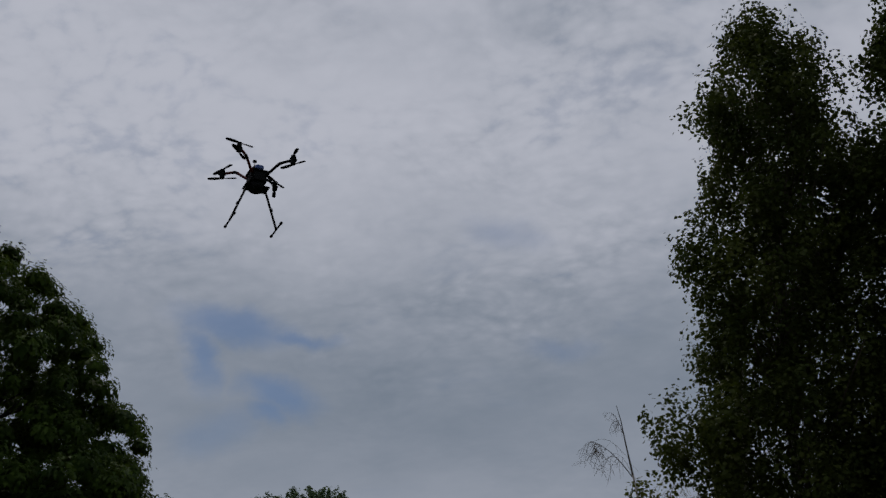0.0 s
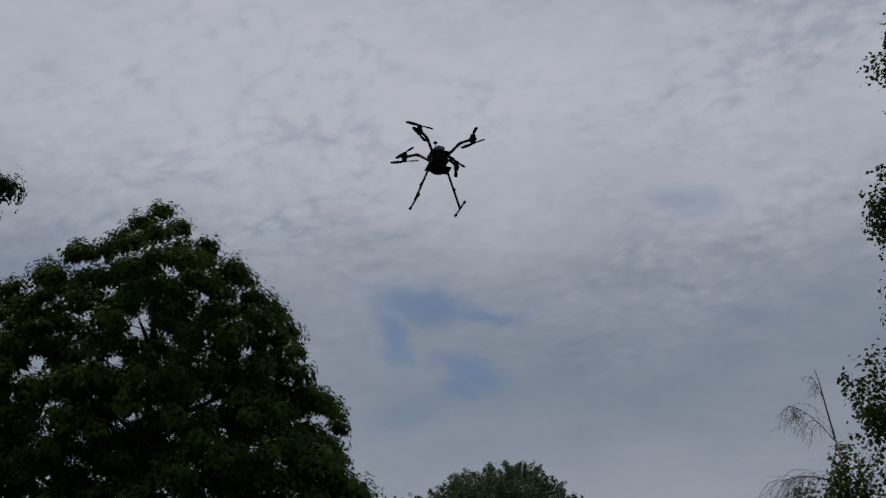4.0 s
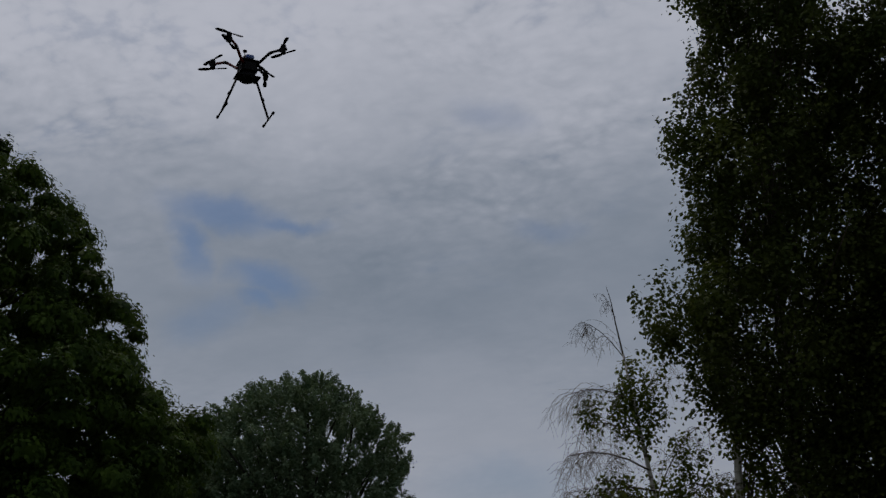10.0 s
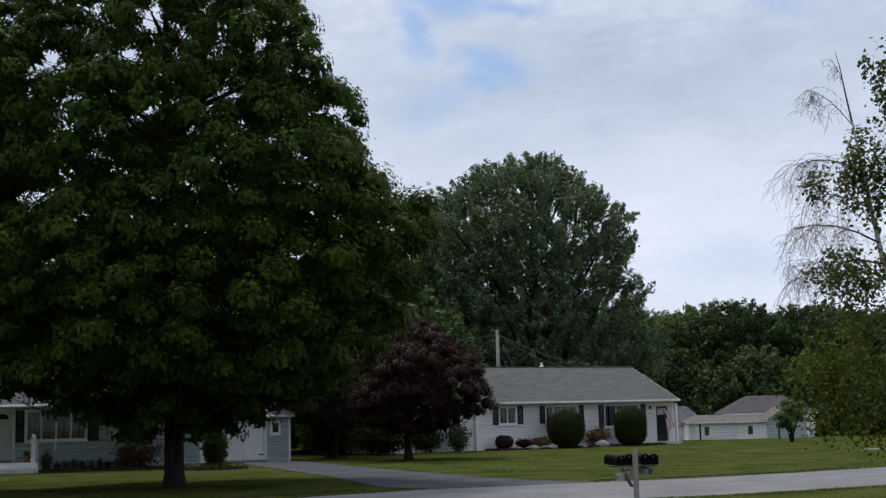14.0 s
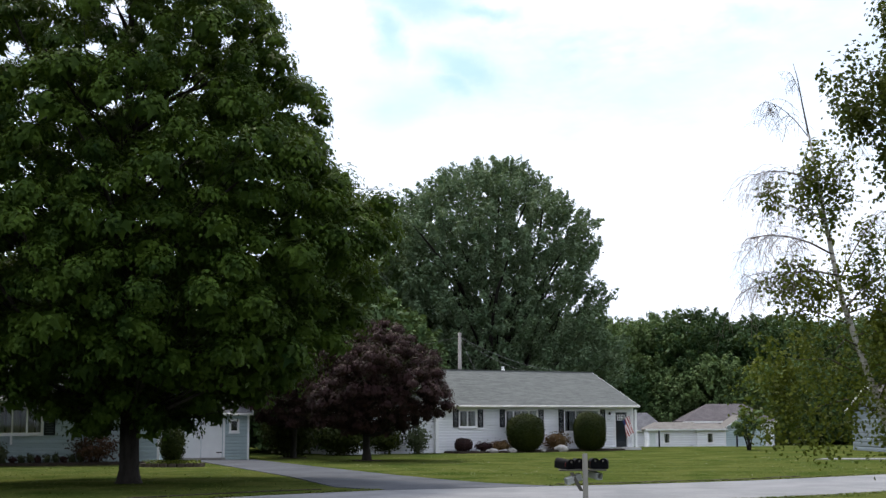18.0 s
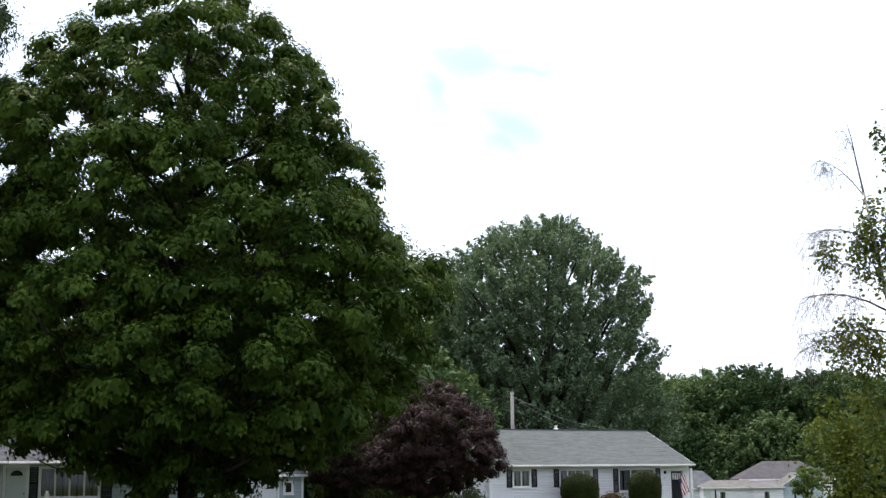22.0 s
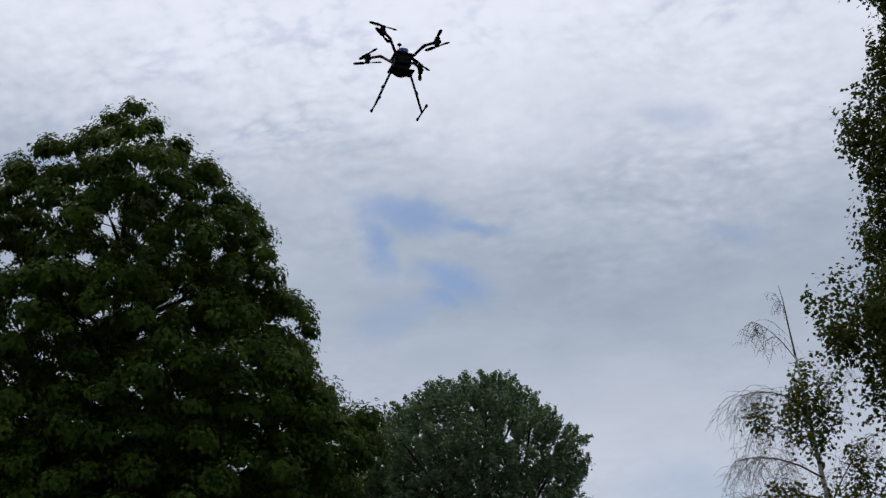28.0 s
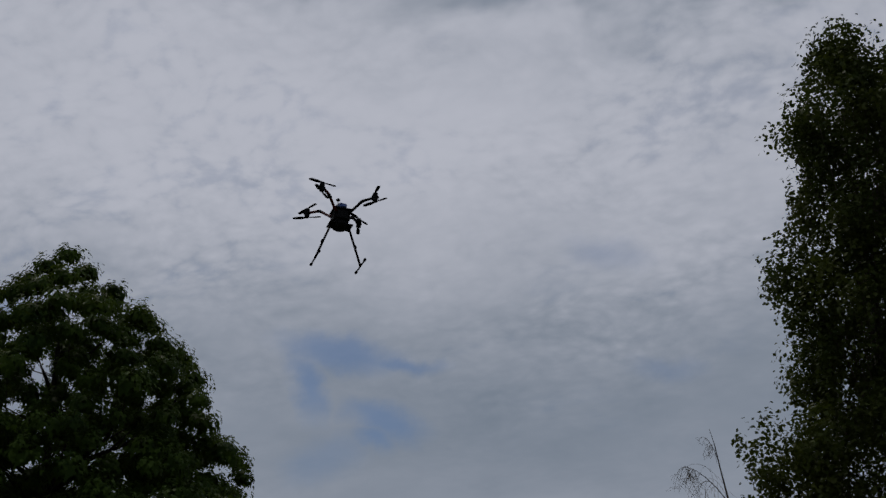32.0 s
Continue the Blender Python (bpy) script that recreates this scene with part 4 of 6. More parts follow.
def blue_house():
    h = thing("house", pose(*BLUE_AT, 0, 0, 0, BLUE_TURN), "blue-grey sided single-storey house with black shutters", "house")
    # front with the bedroom windows, then the recessed front with the door and the bow window
    wall(h, -8.3, -1.5, 0.0, 2.9, [(-6.5, -5.35, 1.68, 2.62), (-3.45, -2.45, 1.68, 2.58)], SIDING_BLUE)
    wall(h, -1.5, 7.1, 0.0, 2.75, [(-1.35, -0.5, 0.5, 2.54), (0.05, 2.4, 1.3, 2.48)], SIDING_BLUE, y=0.45)
    other_walls(h, -8.3, 7.1, 0.45, 8.0, 2.75, SIDING_BLUE)
    part("corner_trim", boxed(-1.62, -1.5, -0.05, 0.42, 0.0, 2.86), TRIM, h)
    part("corner_trim", boxed(-8.38, -8.28, -0.05, 0.2, 0.0, 2.86), TRIM, h)
    part("corner_trim", boxed(7.05, 7.16, 0.395, 0.6, 0.0, 2.6), TRIM, h)
    for x0, x1, z0, z1, s in ((-6.5, -5.35, 1.68, 2.62, 0.41), (-3.45, -2.45, 1.68, 2.58, 0.41)):
        window(h, x0, x1, z0, z1, rail=True)
        shutter(h, x0 - 0.09 - s, x0 - 0.09, z0 - 0.05, z1 + 0.05)
        shutter(h, x1 + 0.09, x1 + 0.09 + s, z0 - 0.05, z1 + 0.05)
    window(h, 0.05, 2.4, 1.3, 2.48, y=0.40, cols=4)
    shutter(h, -0.39, -0.04, 1.22, 2.52, 0.45)
    shutter(h, 2.5, 2.94, 1.22, 2.52, 0.45)
    part("bracket", prism([(1.18, 0.85), (1.26, 0.85), (1.26, 1.22), (1.18, 1.22)], 0.25, 0.42), TRIM, h)
    # front door with a fan light
    door = part("door", boxed(-1.33, -0.52, 0.5, 0.55, 0.52, 2.5, bevel=0.008), PALE_DOOR, h, "pale front door with a dark fan light")
    bm = bmesh.new()
    fan = [(-0.92 + 0.25 * math.cos(math.pi * k / 12), 2.18 + 0.22 * math.sin(math.pi * k / 12)) for k in range(13)]
    prism(fan, 0.485, 0.498, bm)
    part("fan_light", bm, GLASS, door)
    bm = bmesh.new()
    for z0, z1 in ((0.7, 1.15), (1.3, 1.95)):
        for x0, x1 in ((-1.22, -0.97), (-0.88, -0.63)):
            box(bm, x0, x1, 0.488, 0.498, z0, z1, bevel=0.004)
    part("panel", bm, PALE_DOOR, door)
    bm = bmesh.new()
    bmesh.ops.create_uvsphere(bm, u_segments=10, v_segments=8, radius=0.035, matrix=Matrix.Translation((-0.6, 0.45, 1.45)))
    part("door_knob", bm, BRASS, door)
    bm = bmesh.new()
    box(bm, -1.45, -1.34, 0.38, 0.5, 0.46, 2.62), box(bm, -0.51, -0.40, 0.38, 0.5, 0.46, 2.62), box(bm, -1.34, -0.51, 0.38, 0.5, 2.51, 2.62)
    part("door_frame", bm, TRIM, h)
    part("threshold", boxed(-1.36, -0.5, 0.3, 0.47, 0.43, 0.49), BRASS, h)
    part("wall_lamp", boxed(-1.86, -1.76, -0.16, -0.03, 2.18, 2.4, bevel=0.02), BLACK_TIN, h)
    bm = bmesh.new()
    for k in range(2):
        box(bm, -1.92 + 0.12 * k, -1.84 + 0.12 * k, -0.04, -0.026, 1.98, 2.08)
    part("number_plate_bars", bm, BLACK_TIN, h)
    gable_roof(h, -8.3, -1.79, 0.0, 8.0, 2.98, 4.44, ROOF_GREY, over=0.45, gable=SIDING_BLUE, rakes=(True, False))
    gable_roof(h, -1.185, 7.1, 0.0, 8.0, 2.98, 4.44, ROOF_GREY, over=0.85, gable=SIDING_BLUE, rakes=(False, True), inset=0.44)
    vent_pipe(h, -4.25, 1.9, 3.8, 0.045, 0.66)
    bm = bmesh.new()
    tube(bm, [(-4.75, 1.8, 3.7), (-4.75, 1.8, 3.88)], [0.06, 0.06], 10)
    tube(bm, [(-4.75, 1.8, 3.88), (-4.75, 1.8, 3.96)], [0.1, 0.08], 10)
    part("roof_vent", bm, TRIM, h)
    ch = part("chimney", boxed(-1.5, -0.7, 4.6, 5.3, 4.0, 5.15), BRICK, h)
    part("chimney_cap", boxed(-1.58, -0.62, 4.52, 5.38, 5.15, 5.25), CONCRETE, ch)
    bm = bmesh.new()
    tube(bm, [(-8.5, 3.6, 4.5), (-8.5, 3.6, 5.0)], [0.025, 0.025], 6)
    bmesh.ops.create_uvsphere(bm, u_segments=16, v_segments=8, radius=0.35, matrix=Matrix.Translation((-8.55, 3.4, 5.0)) @ Matrix.Diagonal((1, 0.25, 0.8, 1)))
    part("satellite_dish", bm, TRIM, h, "pale satellite dish above the ridge")
    # step with its two newel posts
    step = thing("front_step", pose(*BLUE_AT, 0, 0, 0, BLUE_TURN), "white painted concrete front step with two posts", "step")
    part("landing", boxed(-1.78, 0.68, -0.85, 0.42, -0.03, 0.42, bevel=0.015), TRIM, step)
    part("tread", boxed(-1.72, 0.62, -1.18, -0.852, -0.03, 0.22, bevel=0.015), TRIM, step)
    for x in (-1.66, 0.42):
        bm = bmesh.new()
        box(bm, x, x + 0.16, -0.8, -0.64, 0.4, 1.38, bevel=0.015)
        box(bm, x - 0.03, x + 0.19, -0.83, -0.61, 1.38, 1.43, bevel=0.01)
        bmesh.ops.create_uvsphere(bm, u_segments=12, v_segments=8, radius=0.075, matrix=Matrix.Translation((x + 0.08, -0.72, 1.49)))
        newel = part("newel_post", bm, TRIM, step)
        part("side_panel", prism([(x + 0.03, 0.42), (x + 0.13, 0.42), (x + 0.13, 1.3), (x + 0.03, 1.3)], -0.63, 0.38), TRIM, newel)
    pot = thing("flower_pot", pose(*at(BLUE_AT, BLUE_TURN, 0.22, -0.5, 0.42)), "terracotta flower pot on the front step", "flower pot")
    bm = bmesh.new()
    tube(bm, [(0, 0, 0), (0, 0, 0.2)], [0.1, 0.14], 14), tube(bm, [(0, 0, 0.2), (0, 0, 0.26)], [0.16, 0.16], 14)
    part("pot", bm, CLAY, pot)
    rng = np.random.default_rng(5)
    p = rng.normal(size=(160, 3)) * np.array([0.07, 0.07, 0.06]) + np.array([0, 0, 0.34])
    leaf_mesh("plant", p, rng.normal(size=p.shape) + np.array([0, 0, 1]), np.full(160, 0.05), SHRUB_LEAF, pot, rng)
    # beds along the front
    for x0, x1, y0 in ((-8.3, -1.8, -1.0), (0.7, 6.8, -0.75)):
        bed = part("flower_bed", boxed(x0, x1, y0, 0.4 if x0 > 0 else -0.03, -0.03, 0.12, bevel=0.03), SOIL)
        bed.matrix_world = pose(*BLUE_AT, 0, 0, 0, BLUE_TURN)
        tagged(bed, "dark mulched bed along the house front", "flower bed", "house beds", "structure")
    for k, (x, w) in enumerate(((-5.1, 0.42), (-3.75, 0.42), (-2.65, 0.44))):
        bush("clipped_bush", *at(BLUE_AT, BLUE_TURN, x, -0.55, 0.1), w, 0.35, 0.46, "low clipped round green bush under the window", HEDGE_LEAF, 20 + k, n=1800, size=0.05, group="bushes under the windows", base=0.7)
    bush("flowering_shrub", *at(BLUE_AT, BLUE_TURN, -6.6, -0.6, 0.1), 0.55, 0.4, 1.05, "loose pale flowering shrub at the house front", BLOOM_LEAF, 31, n=900, size=0.08, ragged=0.7, rough=0.15)
    bush("leafy_plant", *at(BLUE_AT, BLUE_TURN, -7.6, -0.5, 0.1), 0.6, 0.4, 0.5, "broad green leafy plants at the house corner", SHRUB_LEAF, 32, n=700, size=0.1, ragged=0.5, rough=0.15)
    bush("tall_plant", *at(BLUE_AT, BLUE_TURN, 0.95, -0.3, 0.1), 0.25, 0.25, 0.75, "upright green plant beside the step", SHRUB_LEAF, 33, n=500, size=0.07, ragged=0.6, rough=0.15)
    bush("red_shrub", *at(BLUE_AT, BLUE_TURN, 4.6, -0.3, 0.1), 1.0, 0.6, 1.2, "loose russet-leaved shrub against the siding", RUSSET_LEAF, 34, n=1700, size=0.075, ragged=0.6, rough=0.16)
    for k in range(9):
        bush("bed_plant", *at(BLUE_AT, BLUE_TURN, 1.4 + 0.33 * k, -0.35 + 0.1 * (k % 3), 0.1), 0.16, 0.14, 0.28 + 0.05 * (k % 3), "small leafy plant in the front bed", SHRUB_LEAF if k % 3 else PURPLE_LEAF, 40 + k, n=160, size=0.07, ragged=0.5, rough=0.2, group="bed plants")
    ac = thing("air_conditioner", pose(*at(BLUE_AT, BLUE_TURN, -9.0, 0.6), 0, 0, BLUE_TURN), "grey outdoor air conditioner unit beside the house", "air conditioner")
    part("casing", boxed(-0.35, 0.35, -0.3, 0.4, 0.05, 0.72, bevel=0.02), ROOF_GREY, ac)
    part("pad", boxed(-0.45, 0.45, -0.4, 0.5, -0.03, 0.05), CONCRETE, ac)
    for k in range(9):
        part("louvre", boxed(-0.32, 0.32, -0.315, -0.3, 0.12 + 0.06 * k, 0.145 + 0.06 * k), BLACK_TIN, ac)


blue_house()


# ---- the shed at the end of the driveway ----
def shed():
    h = thing("shed", pose(-11.8, 61.3, 0, 0, 0, 13), "blue-grey sided shed with white double doors", "shed")
    wall(h, -5.2, 0.1, 0.0, 2.1, [(-3.05, -1.08, 0.05, 1.98), (-0.72, -0.38, 1.3, 1.8)], SIDING_BLUE)
    other_walls(h, -5.2, 0.1, 0.0, 4.0, 2.1, SIDING_BLUE)
    gable_roof(h, -5.2, 0.1, 0.0, 4.0, 2.16, 2.95, ROOF_GREY, over=0.25, side=0.2, gable=SIDING_BLUE)
    for x0, x1, hx in ((-3.03, -2.075, -2.13), (-2.055, -1.1, -2.0)):
        d = part("door", boxed(x0, x1, 0.02, 0.07, 0.07, 1.96, bevel=0.006), TRIM, h, "white shed door")
        part("handle", boxed(hx - 0.015, hx + 0.015, -0.02, 0.018, 0.95, 1.15, bevel=0.005), BLACK_TIN, d)
        for z in (0.3, 1.65):
            ex = x0 if x0 < -2.5 else x1 - 0.25
            part("hinge", boxed(ex, ex + 0.25, -0.002, 0.018, z, z + 0.05), BLACK_TIN, d)
    part("ramp", boxed(-3.15, -0.95, -0.7, -0.03, -0.03, 0.09, bevel=0.01), GREY_WOOD, h, "plank ramp before the doors")
    window(h, -0.72, -0.38, 1.3, 1.8, curtain=False)
    part("corner_trim", boxed(0.05, 0.15, -0.05, 0.2, 0, 2.08), TRIM, h)
    part("corner_trim", boxed(-3.18, -3.06, -0.05, 0.02, 0, 2.1), TRIM, h)
    part("corner_trim", boxed(-1.07, -0.97, -0.05, 0.02, 0, 2.1), TRIM, h)


shed()

BRICK_DARK = material("dark_weathered_edging_stone", (0.06, 0.045, 0.036), (0.12, 0.095, 0.075), scale=8.0, rough=0.95, vary=0.2)

# the round bed on the lawn with its conifer
bed = thing("planting_ring", pose(-12.7, 51.2, 0), "low stone-edged round bed of yellow flowers", "flower bed")
bm = bmesh.new()
for k in range(22):
    a = 2 * math.pi * k / 22
    m = pose(1.2 * math.cos(a), 0.7 * math.sin(a), 0.06, 0, 0, math.degrees(math.atan2(0.7 * math.cos(a), -1.2 * math.sin(a)))) @ Matrix.Diagonal((0.25, 0.13, 0.16, 1))
    b2 = bmesh.new()
    bmesh.ops.create_cube(b2, size=1.0)
    bmesh.ops.bevel(b2, geom=b2.edges[:], offset=0.08, segments=2, affect="EDGES")
    o = part("edge_stone", b2, BRICK_DARK, bed)
    o.matrix_local = m
part("soil", slab([(1.13 * math.cos(a), 0.63 * math.sin(a)) for a in [2 * math.pi * k / 24 for k in range(24)]], -0.03, 0.11, bm), SOIL, bed)
rng = np.random.default_rng(8)
pp = np.stack([np.clip(rng.normal(size=900) * 0.5, -1.05, 1.05), np.clip(rng.normal(size=900) * 0.26, -0.5, 0.5), 0.12 + 0.14 * rng.random(900)], 1)
leaf_mesh("flowers", pp, rng.normal(size=pp.shape) + np.array([0, 0, 1.5]), np.full(900, 0.07), YELLOW_LEAF, bed, rng)
bush("conifer_bush", -12.75, 51.3, 0.09, 0.5, 0.45, 1.5, "bushy dark green conifer in the round bed", YEW_LEAF, 61, n=5000, size=0.07, ragged=0.25, rough=0.1)


# ---- the white bungalow ----
WHITE_AT, WHITE_TURN = (-3.4, 71.9), 33.0


def white_house():
    h = thing("house", pose(*WHITE_AT, 0, 0, 0, WHITE_TURN), "white sided single-storey house with a grey roof", "house")
    holes = [(1.45, 2.5, 1.42, 2.3), (4.5, 6.6, 1.42, 2.3), (8.55, 11.0, 1.1, 2.3), (12.25, 13.1, 0.15, 2.2)]
    wall(h, 0, 13.5, 0.0, 2.6, holes, SIDING_WHITE, course=0.15)
    other_walls(h, 0, 13.5, 0.0, 8.2, 2.6, SIDING_WHITE)
    window(h, 1.45, 2.5, 1.42, 2.3, cols=2)
    window(h, 4.5, 6.6, 1.42, 2.3, cols=4)
    window(h, 8.55, 11.0, 1.1, 2.3, cols=3)
    for x0, x1, z0 in ((1.0, 1.35, 1.38), (2.6, 2.95, 1.38), (4.06, 4.4, 1.38), (6.7, 7.04, 1.38), (8.1, 8.45, 1.04), (11.1, 11.45, 1.04)):
        shutter(h, x0, x1, z0, 2.36)
    d = part("door", boxed(12.27, 13.08, 0.04, 0.09, 0.17, 2.18, bevel=0.006), DARK_DOOR, h, "dark storm door")
    part("door_glass", boxed(12.36, 12.99, 0.028, 0.038, 0.5, 2.05), GLASS, d)
    for k in range(4):
        part("lattice_bar", boxed(12.4 + 0.16 * k, 12.47 + 0.16 * k, 0.016, 0.027, 1.74, 2.05), TRIM, d, "white lattice in the upper pane")
    for z in (1.72, 1.88, 2.03):
        part("lattice_bar", boxed(12.36, 12.99, 0.005, 0.015, z, z + 0.035), TRIM, d, "white lattice in the upper pane")
    part("door_frame", box(box(boxed(12.13, 12.24, -0.04, 0.1, 0.12, 2.3), 13.11, 13.22, -0.04, 0.1, 0.12, 2.3), 12.24, 13.11, -0.04, 0.1, 2.2, 2.3), TRIM, h)
    part("porch_post", boxed(13.34, 13.46, -0.5, -0.38, 0.0, 2.35), TRIM, h)
    part("corner_trim", boxed(-0.08, 0.1, -0.05, 0.15, 0, 2.5), TRIM, h)
    part("corner_trim", boxed(13.4, 13.56, -0.05, 0.15, 0, 2.5), TRIM, h)
    part("doorstep", boxed(12.0, 13.4, -0.95, -0.03, -0.03, 0.15, bevel=0.02), CONCRETE, h)
    part("wall_lamp", boxed(11.72, 11.84, -0.14, -0.03, 2.05, 2.22, bevel=0.02), BLACK_TIN, h)
    bm = bmesh.new()
    for k in range(2):
        box(bm, 11.66 + 0.11 * k, 11.74 + 0.11 * k, -0.04, -0.026, 1.78, 1.9)
    part("number_plate_bars", bm, BLACK_TIN, h)
    gable_roof(h, 0, 13.5, 0.0, 8.2, 2.74, 4.62, ROOF_SLATE, over=0.5, side=0.15, gable=SIDING_WHITE)
    vent_pipe(h, 7.2, 4.4, 4.75, 0.085, 0.25)
    # lower garage wing, set back
    wall(h, -5.5, -0.004, 0.0, 2.45, [(-2.9, -1.5, 1.4, 2.2)], SIDING_WHITE, y=0.25, course=0.15)
    window(h, -2.9, -1.5, 1.4, 2.2, y=0.25, cols=2)
    shutter(h, -3.32, -3.0, 1.36, 2.24, 0.25), shutter(h, -1.4, -1.08, 1.36, 2.24, 0.25)
    wall(h, 0, 7.5, 0.0, 2.45, [], SIDING_WHITE, turn=pose(-5.5, 8.0, 0, 0, 0, -90))
    gable_roof(h, -5.5, -0.56, 0.25, 8.0, 2.52, 4.2, ROOF_SLATE, over=0.4, side=0.25, gable=SIDING_WHITE, rakes=(True, False))
    bed = part("flower_bed", boxed(0.4, 11.6, -1.7, -0.03, -0.03, 0.1, bevel=0.03), SOIL)
    bed.matrix_world = pose(*WHITE_AT, 0, 0, 0, WHITE_TURN)
    tagged(bed, "mulched bed before the white house", "flower bed", "house beds", "structure")
    at_w = lambda x, y, z=0.08: at(WHITE_AT, WHITE_TURN, x, y, z)
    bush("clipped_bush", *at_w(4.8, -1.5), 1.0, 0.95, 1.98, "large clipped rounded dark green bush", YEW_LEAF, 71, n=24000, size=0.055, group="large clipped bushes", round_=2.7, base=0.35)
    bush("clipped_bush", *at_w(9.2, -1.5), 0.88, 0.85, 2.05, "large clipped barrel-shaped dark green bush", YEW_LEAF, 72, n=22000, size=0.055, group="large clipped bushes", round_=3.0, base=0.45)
    bush("red_shrub", *at_w(1.15, -0.9), 0.48, 0.4, 0.72, "low round dark red shrub", PURPLE_LEAF, 73, n=2200, size=0.05, base=0.6)
    bush("red_shrub", *at_w(2.5, -0.8), 0.5, 0.35, 0.5, "spreading dark red low shrub", PURPLE_LEAF, 74, n=1200, size=0.06, ragged=0.4)
    bush("dry_shrub", *at_w(3.6, -0.9), 0.55, 0.4, 0.55, "dry brownish plants in the bed", DRY_LEAF, 75, n=1200, size=0.07, ragged=0.6, rough=0.15)
    bush("dry_shrub", *at_w(7.5, -0.7), 0.7, 0.4, 0.95, "dry reddish tall plants in the bed", DRY_LEAF, 76, n=1500, size=0.08, ragged=0.7, rough=0.15)
    bush("rose_shrub", *at(WHITE_AT, WHITE_TURN, -1.6, -0.7), 0.65, 0.5, 1.5, "loose tall shrub before the garage wing", SHRUB_LEAF, 77, n=1500, size=0.09, ragged=0.6, rough=0.15)
    for k in range(11):
        x, y, _ = at_w(1.9 + 0.42 * k + 0.15 * math.sin(k * 2.3), -1.45 + 0.2 * math.cos(k * 1.7))
        if abs(k - 7) > 1:
            stone(x, y, 0.16 + 0.06 * (k % 3), k + 3)
    x, y, _ = at_w(7.2, -1.5)
    stone(x, y, 0.42, 55, "flat pale boulder beside the clipped bush")
    # flag on a short staff beside the door
    f = thing("flag", pose(*WHITE_AT, 0, 0, 0, WHITE_TURN), "small red and white striped flag by the door", "flag")
    part("staff", tube(bmesh.new(), [(12.95, -0.03, 1.55), (12.28, -0.72, 2.05)], [0.014, 0.014], 8), GREY_WOOD, f)
    def pt(s, q, lift=0.0):
        return (12.2 + 0.055 * s + 0.36 * q + 0.02 * math.sin(4 * q + s), -0.70 - lift - 0.03 * math.sin(5 * q + s * 0.8), 1.72 + 0.03 * s - 1.0 * q)

    def strip(k, q0, q1, lift=0.0, n=8):
        bm = bmesh.new()
        for i in range(n):
            u, v = q0 + (q1 - q0) * i / n, q0 + (q1 - q0) * (i + 1) / n
            bm.faces.new([bm.verts.new(pt(s, q, lift)) for s, q in ((k, u), (k + 1, u), (k + 1, v), (k, v))])
        bmesh.ops.remove_doubles(bm, verts=bm.verts, dist=1e-5)
        bmesh.ops.solidify(bm, geom=bm.faces[:], thickness=0.004)
        return bm

    for k in range(9):
        part("stripe", strip(k, 0.0 if k > 3 else 0.34, 1.0), FLAG_RED if k % 2 == 0 else TRIM, f)
    bm = strip(0, 0.0, 0.335)
    for k in (1, 2, 3):
        b2 = strip(k, 0.0, 0.335)
        me = bpy.data.meshes.new("canton")
        b2.to_mesh(me)
        b2.free()
        bm.from_mesh(me)
    part("canton", bm, FLAG_BLUE, f)


DRY_LEAF = leaf_material("dry_plant", (0.14, 0.07, 0.035), (0.22, 0.15, 0.07), 0.2)
FLAG_RED = material("red_cloth", (0.32, 0.03, 0.03), (0.4, 0.05, 0.05), rough=0.9)
FLAG_BLUE = material("navy_cloth", (0.02, 0.03, 0.10), (0.03, 0.045, 0.13), rough=0.9)
white_house()


# ---- trees ----
MAPLE = [(1.4, 1.3, 1.2), (1.9, 2.6, 2.8), (2.5, 3.6, 4.3), (3.2, 6.1, 5.6), (4.6, 6.3, 6.8), (6.0, 6.3, 7.2), (7.8, 6.2, 7.3), (8.7, 6.0, 6.2), (9.8, 5.9, 5.8), (11.0, 5.7, 5.2), (12.4, 5.4, 4.5), (13.8, 5.2, 3.8), (14.8, 4.3, 3.5), (15.6, 2.8, 2.7), (16.6, 1.5, 1.5), (17.4, 1.0, 0.5)]
MAPLE_GAPS = ((-1.6, 13.6, 1.4, 1.1, 0.66), (-0.5, 11.6, 1.0, 1.0, 0.85), (-3.3, 12.0, 1.2, 1.1, 0.78), (-2.2, 9.9, 1.1, 0.6, 0.85), (1.5, 10.4, 0.7, 0.5, 0.85), (-3.8, 7.6, 0.8, 0.5, 0.85), (0.3, 8.2, 0.8, 0.35, 0.85), (2.3, 12.8, 0.5, 0.4, 0.8), (3.4, 8.6, 0.6, 0.3, 0.85))
tufted_tree("maple_tree", (-10.4, 37.2), MAPLE, "large dense dark green maple on the lawn", MAPLE_LEAF, BARK, 14, trunk=0.27, n=1000, apart=0.74, radius=(0.4, 0.85), per=205, size=0.12, rough=0.05, squash=0.85, lean=0.5, inset=0.42, limbs=52, twigs=260, top=16.0, rise=0.62, gaps=MAPLE_GAPS, outer=0.6)
LEFT = [(1.3, 2.0, 5.2), (2.2, 4.0, 6.2), (3.4, 6.0, 6.6), (4.4, 7.0, 6.9), (5.2, 7.0, 9.8), (9.0, 7.5, 11.0), (11.3, 7.3, 8.6), (13.0, 7.0, 10.4), (16.0, 6.0, 10.0), (17.0, 6.0, 9.3), (19.5, 5.0, 10.2), (21.5, 3.5, 8.9), (24.0, 1.0, 7.0), (25.5, 0.0, 4.5)]
